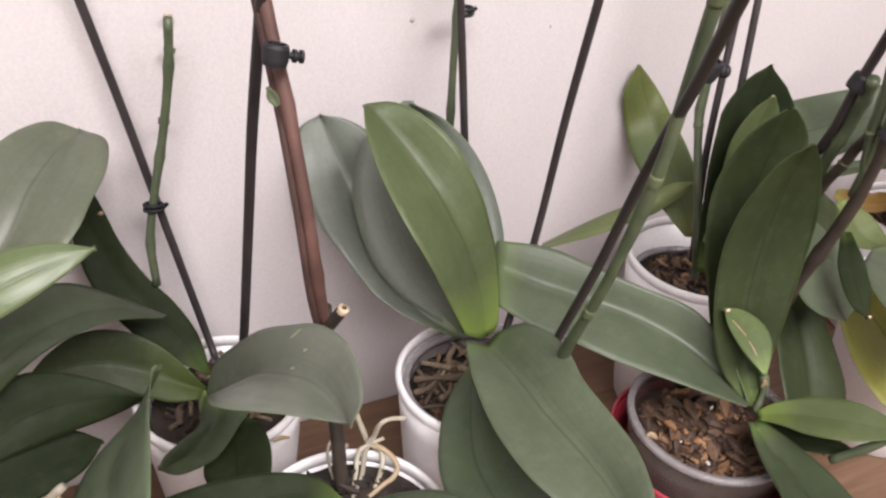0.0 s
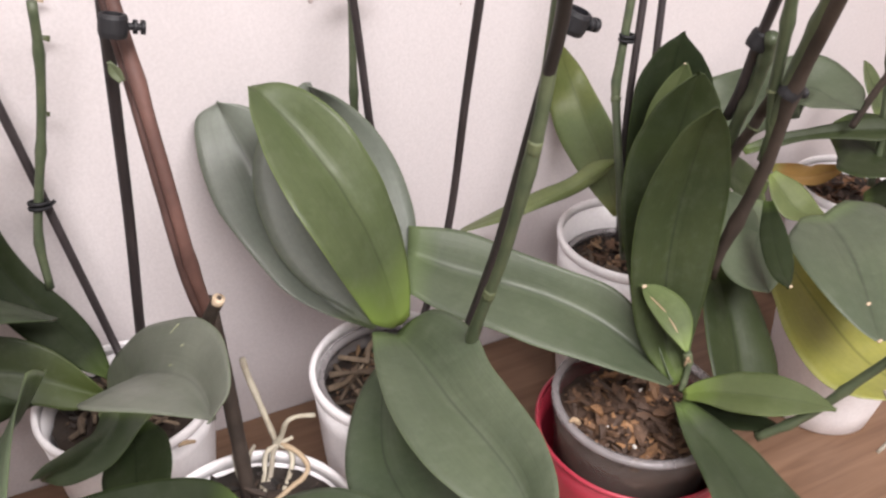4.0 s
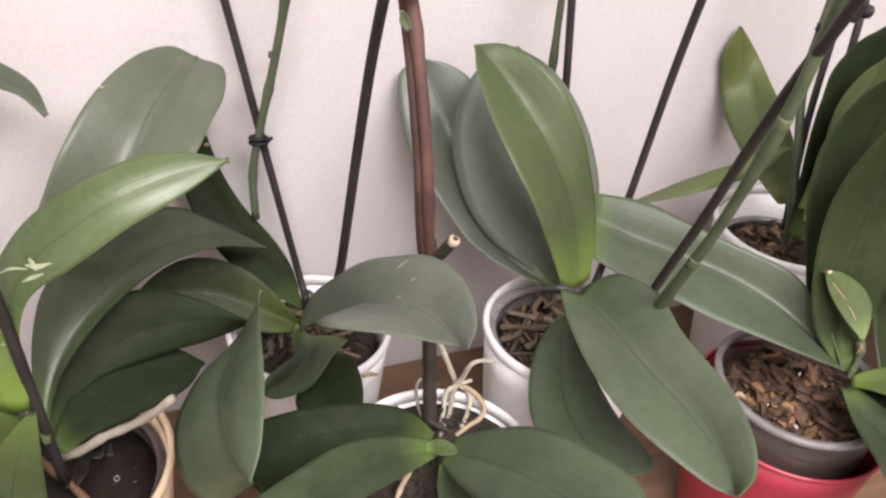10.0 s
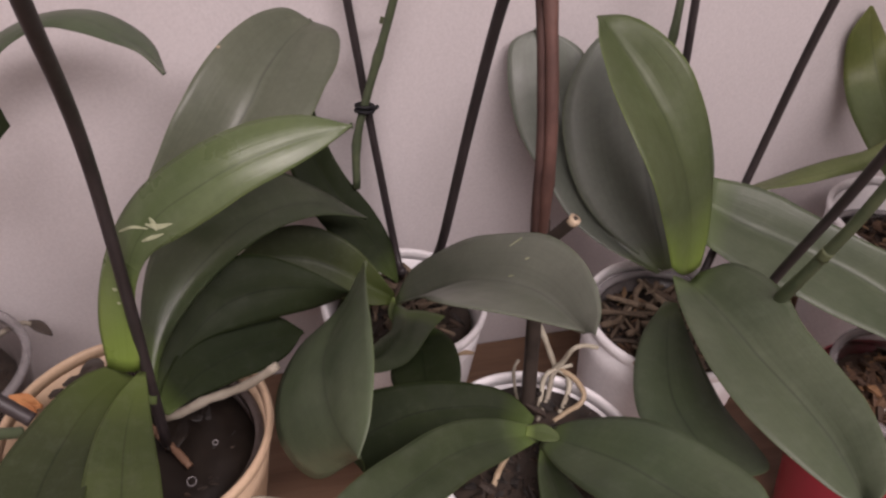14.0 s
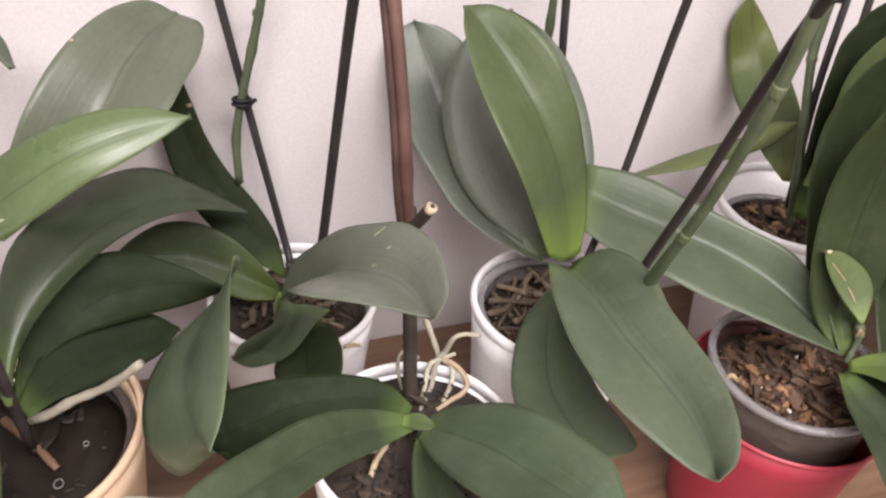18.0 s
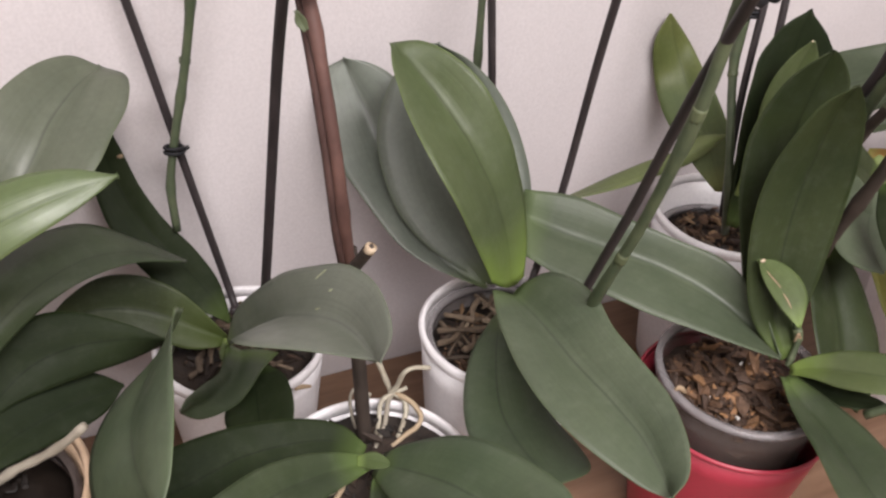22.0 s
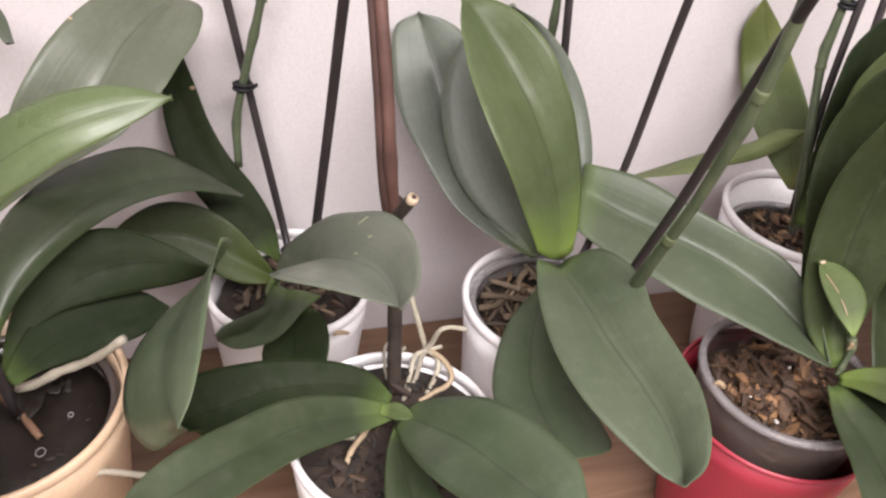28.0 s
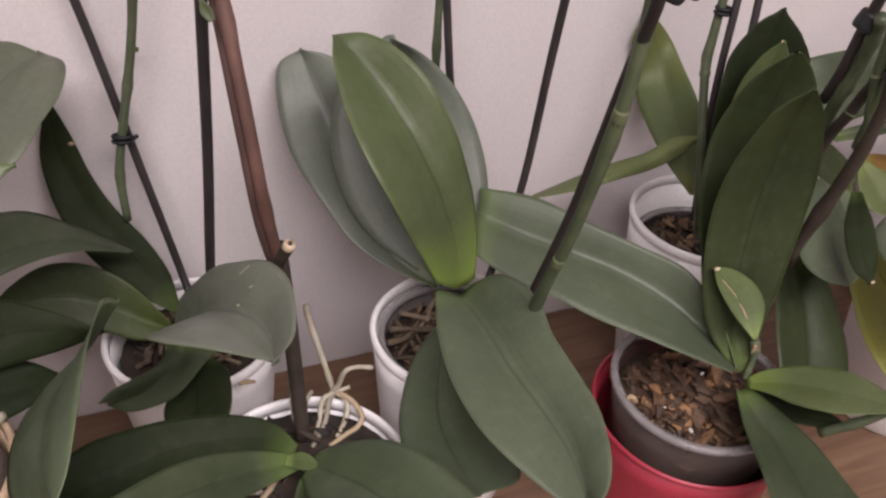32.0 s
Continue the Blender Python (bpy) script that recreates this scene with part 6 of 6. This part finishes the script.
leaf(leaf_r_bud, SCRAP_TAN, [(0.4059, 0.3023, 0.2433), (0.4074, 0.2983, 0.2399), (0.4082, 0.2938, 0.2361)], [0.0006, 0.0009, 0.0006], (-0.21, -0.67, 0.71), 0, thick=0.0004, label="pale dry line", seed=224, name="scar")
leaf(leaf_l_arch, SCAR, [(0.0928, 0.3642, 0.2932), (0.0958, 0.3626, 0.2973), (0.0981, 0.3614, 0.3004)], [0.0005, 0.0008, 0.0005], (-0.79, 0.05, 0.62), 0, thick=0.0004, label="pale scratch", seed=220, name="scar")
leaf(leaf_l_arch, SCAR, [(0.0951, 0.3466, 0.2971), (0.0957, 0.3456, 0.2981), (0.0967, 0.3446, 0.2994)], [0.0005, 0.0013, 0.0005], (-0.81, 0.01, 0.59), 0, thick=0.0004, label="pale scratch", seed=221, name="scar")
leaf(leaf_l_arch, SCAR, [(0.0874, 0.3480, 0.2848), (0.0880, 0.3468, 0.2859), (0.0889, 0.3452, 0.2874)], [0.0005, 0.0013, 0.0005], (-0.86, 0.01, 0.51), 0, thick=0.0004, label="pale scratch", seed=222, name="scar")
leaf(orchid_k, SCRAP, [(-0.2017, 0.4116, 0.1820), (-0.1922, 0.4052, 0.1820), (-0.1824, 0.4005, 0.1820)], [0.003, 0.0120, 0.003], (0.2, -0.6, 0.75), 25, label="dry orange leaf scrap", seed=230, name="dry_scrap")
leaf(orchid_k, SCRAP, [(-0.1986, 0.4064, 0.1820), (-0.1911, 0.4004, 0.1820), (-0.1851, 0.3965, 0.1820)], [0.003, 0.0080, 0.003], (0.2, -0.6, 0.75), 25, label="dry orange leaf scrap", seed=231, name="dry_scrap")
# Dark bark bits against the leaf base.
leaf(orchid_k, DARKSTEM, [(-0.1682, 0.4070, 0.1900), (-0.1626, 0.4097, 0.1900), (-0.1589, 0.4128, 0.1900), (-0.1546, 0.4163, 0.1900), (-0.1507, 0.4170, 0.1900), (-0.1460, 0.4142, 0.1900)], [0.002, 0.006, 0.003, 0.010, 0.0145, 0.009, 0.012, 0.003], (0.2, -0.6, 0.75), 25, label="dark bit of bark", seed=232, name="dry_scrap")
leaf(orchid_k, DARKSTEM, [(-0.1751, 0.3991, 0.1900), (-0.1722, 0.4013, 0.1900), (-0.1692, 0.4034, 0.1900)], [0.002, 0.005, 0.003, 0.006, 0.001], (0.2, -0.6, 0.75), 25, label="dark bit of bark", seed=233, name="dry_scrap")
leaf(orchid_r, SCRAP_TAN, [(0.3383, 0.3070, 0.1695), (0.3422, 0.3065, 0.1705), (0.3448, 0.3023, 0.1695)], [0.001, 0.0035, 0.001], (0.1, -0.4, 0.9), 30, label="dry tan scrap on the pot rim", seed=60, name="dry_scrap")
leaf(orchid_l, SCRAP_TAN, [(0.0895, 0.4184, 0.1525), (0.0952, 0.4181, 0.1535), (0.1017, 0.4174, 0.1525)], [0.001, 0.0030, 0.001], (0.1, -0.4, 0.9), 30, label="dry tan scrap on the pot rim", seed=184, name="dry_scrap")
leaf(orchid_m, SCRAP_TAN, [(0.2009, 0.3662, 0.1745), (0.2006, 0.3619, 0.1755), (0.2021, 0.3602, 0.1745)], [0.001, 0.0018, 0.001], (0.1, -0.4, 0.9), 30, label="dry tan scrap on the pot rim", seed=184, name="dry_scrap")
leaf(orchid_z, DARKSTEM, [(-0.2078, 0.5151, 0.1500), (-0.2008, 0.5136, 0.1463), (-0.1932, 0.5098, 0.1400)], [0.004, 0.0085, 0.003], (0.1, -0.6, 0.7), 20, label="dark dry root tip", seed=240, name="dry_scrap")
leaf(orchid_z, DARKSTEM, [(-0.2266, 0.5203, 0.1511), (-0.2221, 0.5199, 0.1491), (-0.2165, 0.5190, 0.1462)], [0.001, 0.003, 0.002], (0.1, -0.6, 0.7), 20, label="dark dry sliver", seed=241, name="dry_scrap")
# Dark sheet added for the shaded mass under the pale root.
leaf(orchid_k, SOIL_SHADED, [(-0.1091, 0.3620, 0.1680), (-0.1050, 0.3727, 0.1720), (-0.1006, 0.3873, 0.1680), (-0.0907, 0.3919, 0.1680)], [0.006, 0.015, 0.011, 0.019, 0.012, 0.016, 0.004], (0.15, -0.5, 0.8), 30, thick=0.004, label="dark sheet for the shaded mass under the root", seed=245, name="root_clump")
# First ring is added in place of a glint; the second is a ring.
rod("moulded_ring", CLEAR_RIM, orchid_k, [(-0.0821, 0.3694, 0.1589), (-0.0826, 0.3708, 0.1589), (-0.0837, 0.3714, 0.1589), (-0.0848, 0.3708, 0.1589), (-0.0853, 0.3694, 0.1589), (-0.0848, 0.3681, 0.1589), (-0.0837, 0.3675, 0.1589), (-0.0826, 0.3681, 0.1589), (-0.0821, 0.3694, 0.1589)], 0.00045, "small plastic ring set where the pot shines", 20, 6)
rod("moulded_ring", CLEAR_RIM, orchid_k, [(-0.0962, 0.3431, 0.1589), (-0.0970, 0.3454, 0.1589), (-0.0989, 0.3464, 0.1589), (-0.1008, 0.3454, 0.1589), (-0.1016, 0.3431, 0.1589), (-0.1008, 0.3408, 0.1589), (-0.0989, 0.3399, 0.1589), (-0.0970, 0.3408, 0.1589), (-0.0962, 0.3431, 0.1589)], 0.00045, "small plastic ring set where the pot shines", 20, 6)
leaf(stalk_f_spike_4, STALK, [(0.0940, 0.3674, 0.4391), (0.0916, 0.3680, 0.4439), (0.0899, 0.3681, 0.4482)], [0.003, 0.0055, 0.002], (-0.3, -0.8, 0.4), 20, label="small green bract", seed=210, name="bract")
part("mark", lathe([(0, 0), (0.0011, 0), (0.0009, 0.0004), (0, 0.0005)], 12), MARK, wall_north, "small dark mark").matrix_local = pose(0.3827, 0.5714, 0.3814, 90)
part("mark", lathe([(0, 0), (0.0022, 0), (0.0018, 0.0004), (0, 0.0005)], 12), MARK, wall_north, "small dark mark").matrix_local = pose(0.2550, 0.5714, 0.3983, 90)
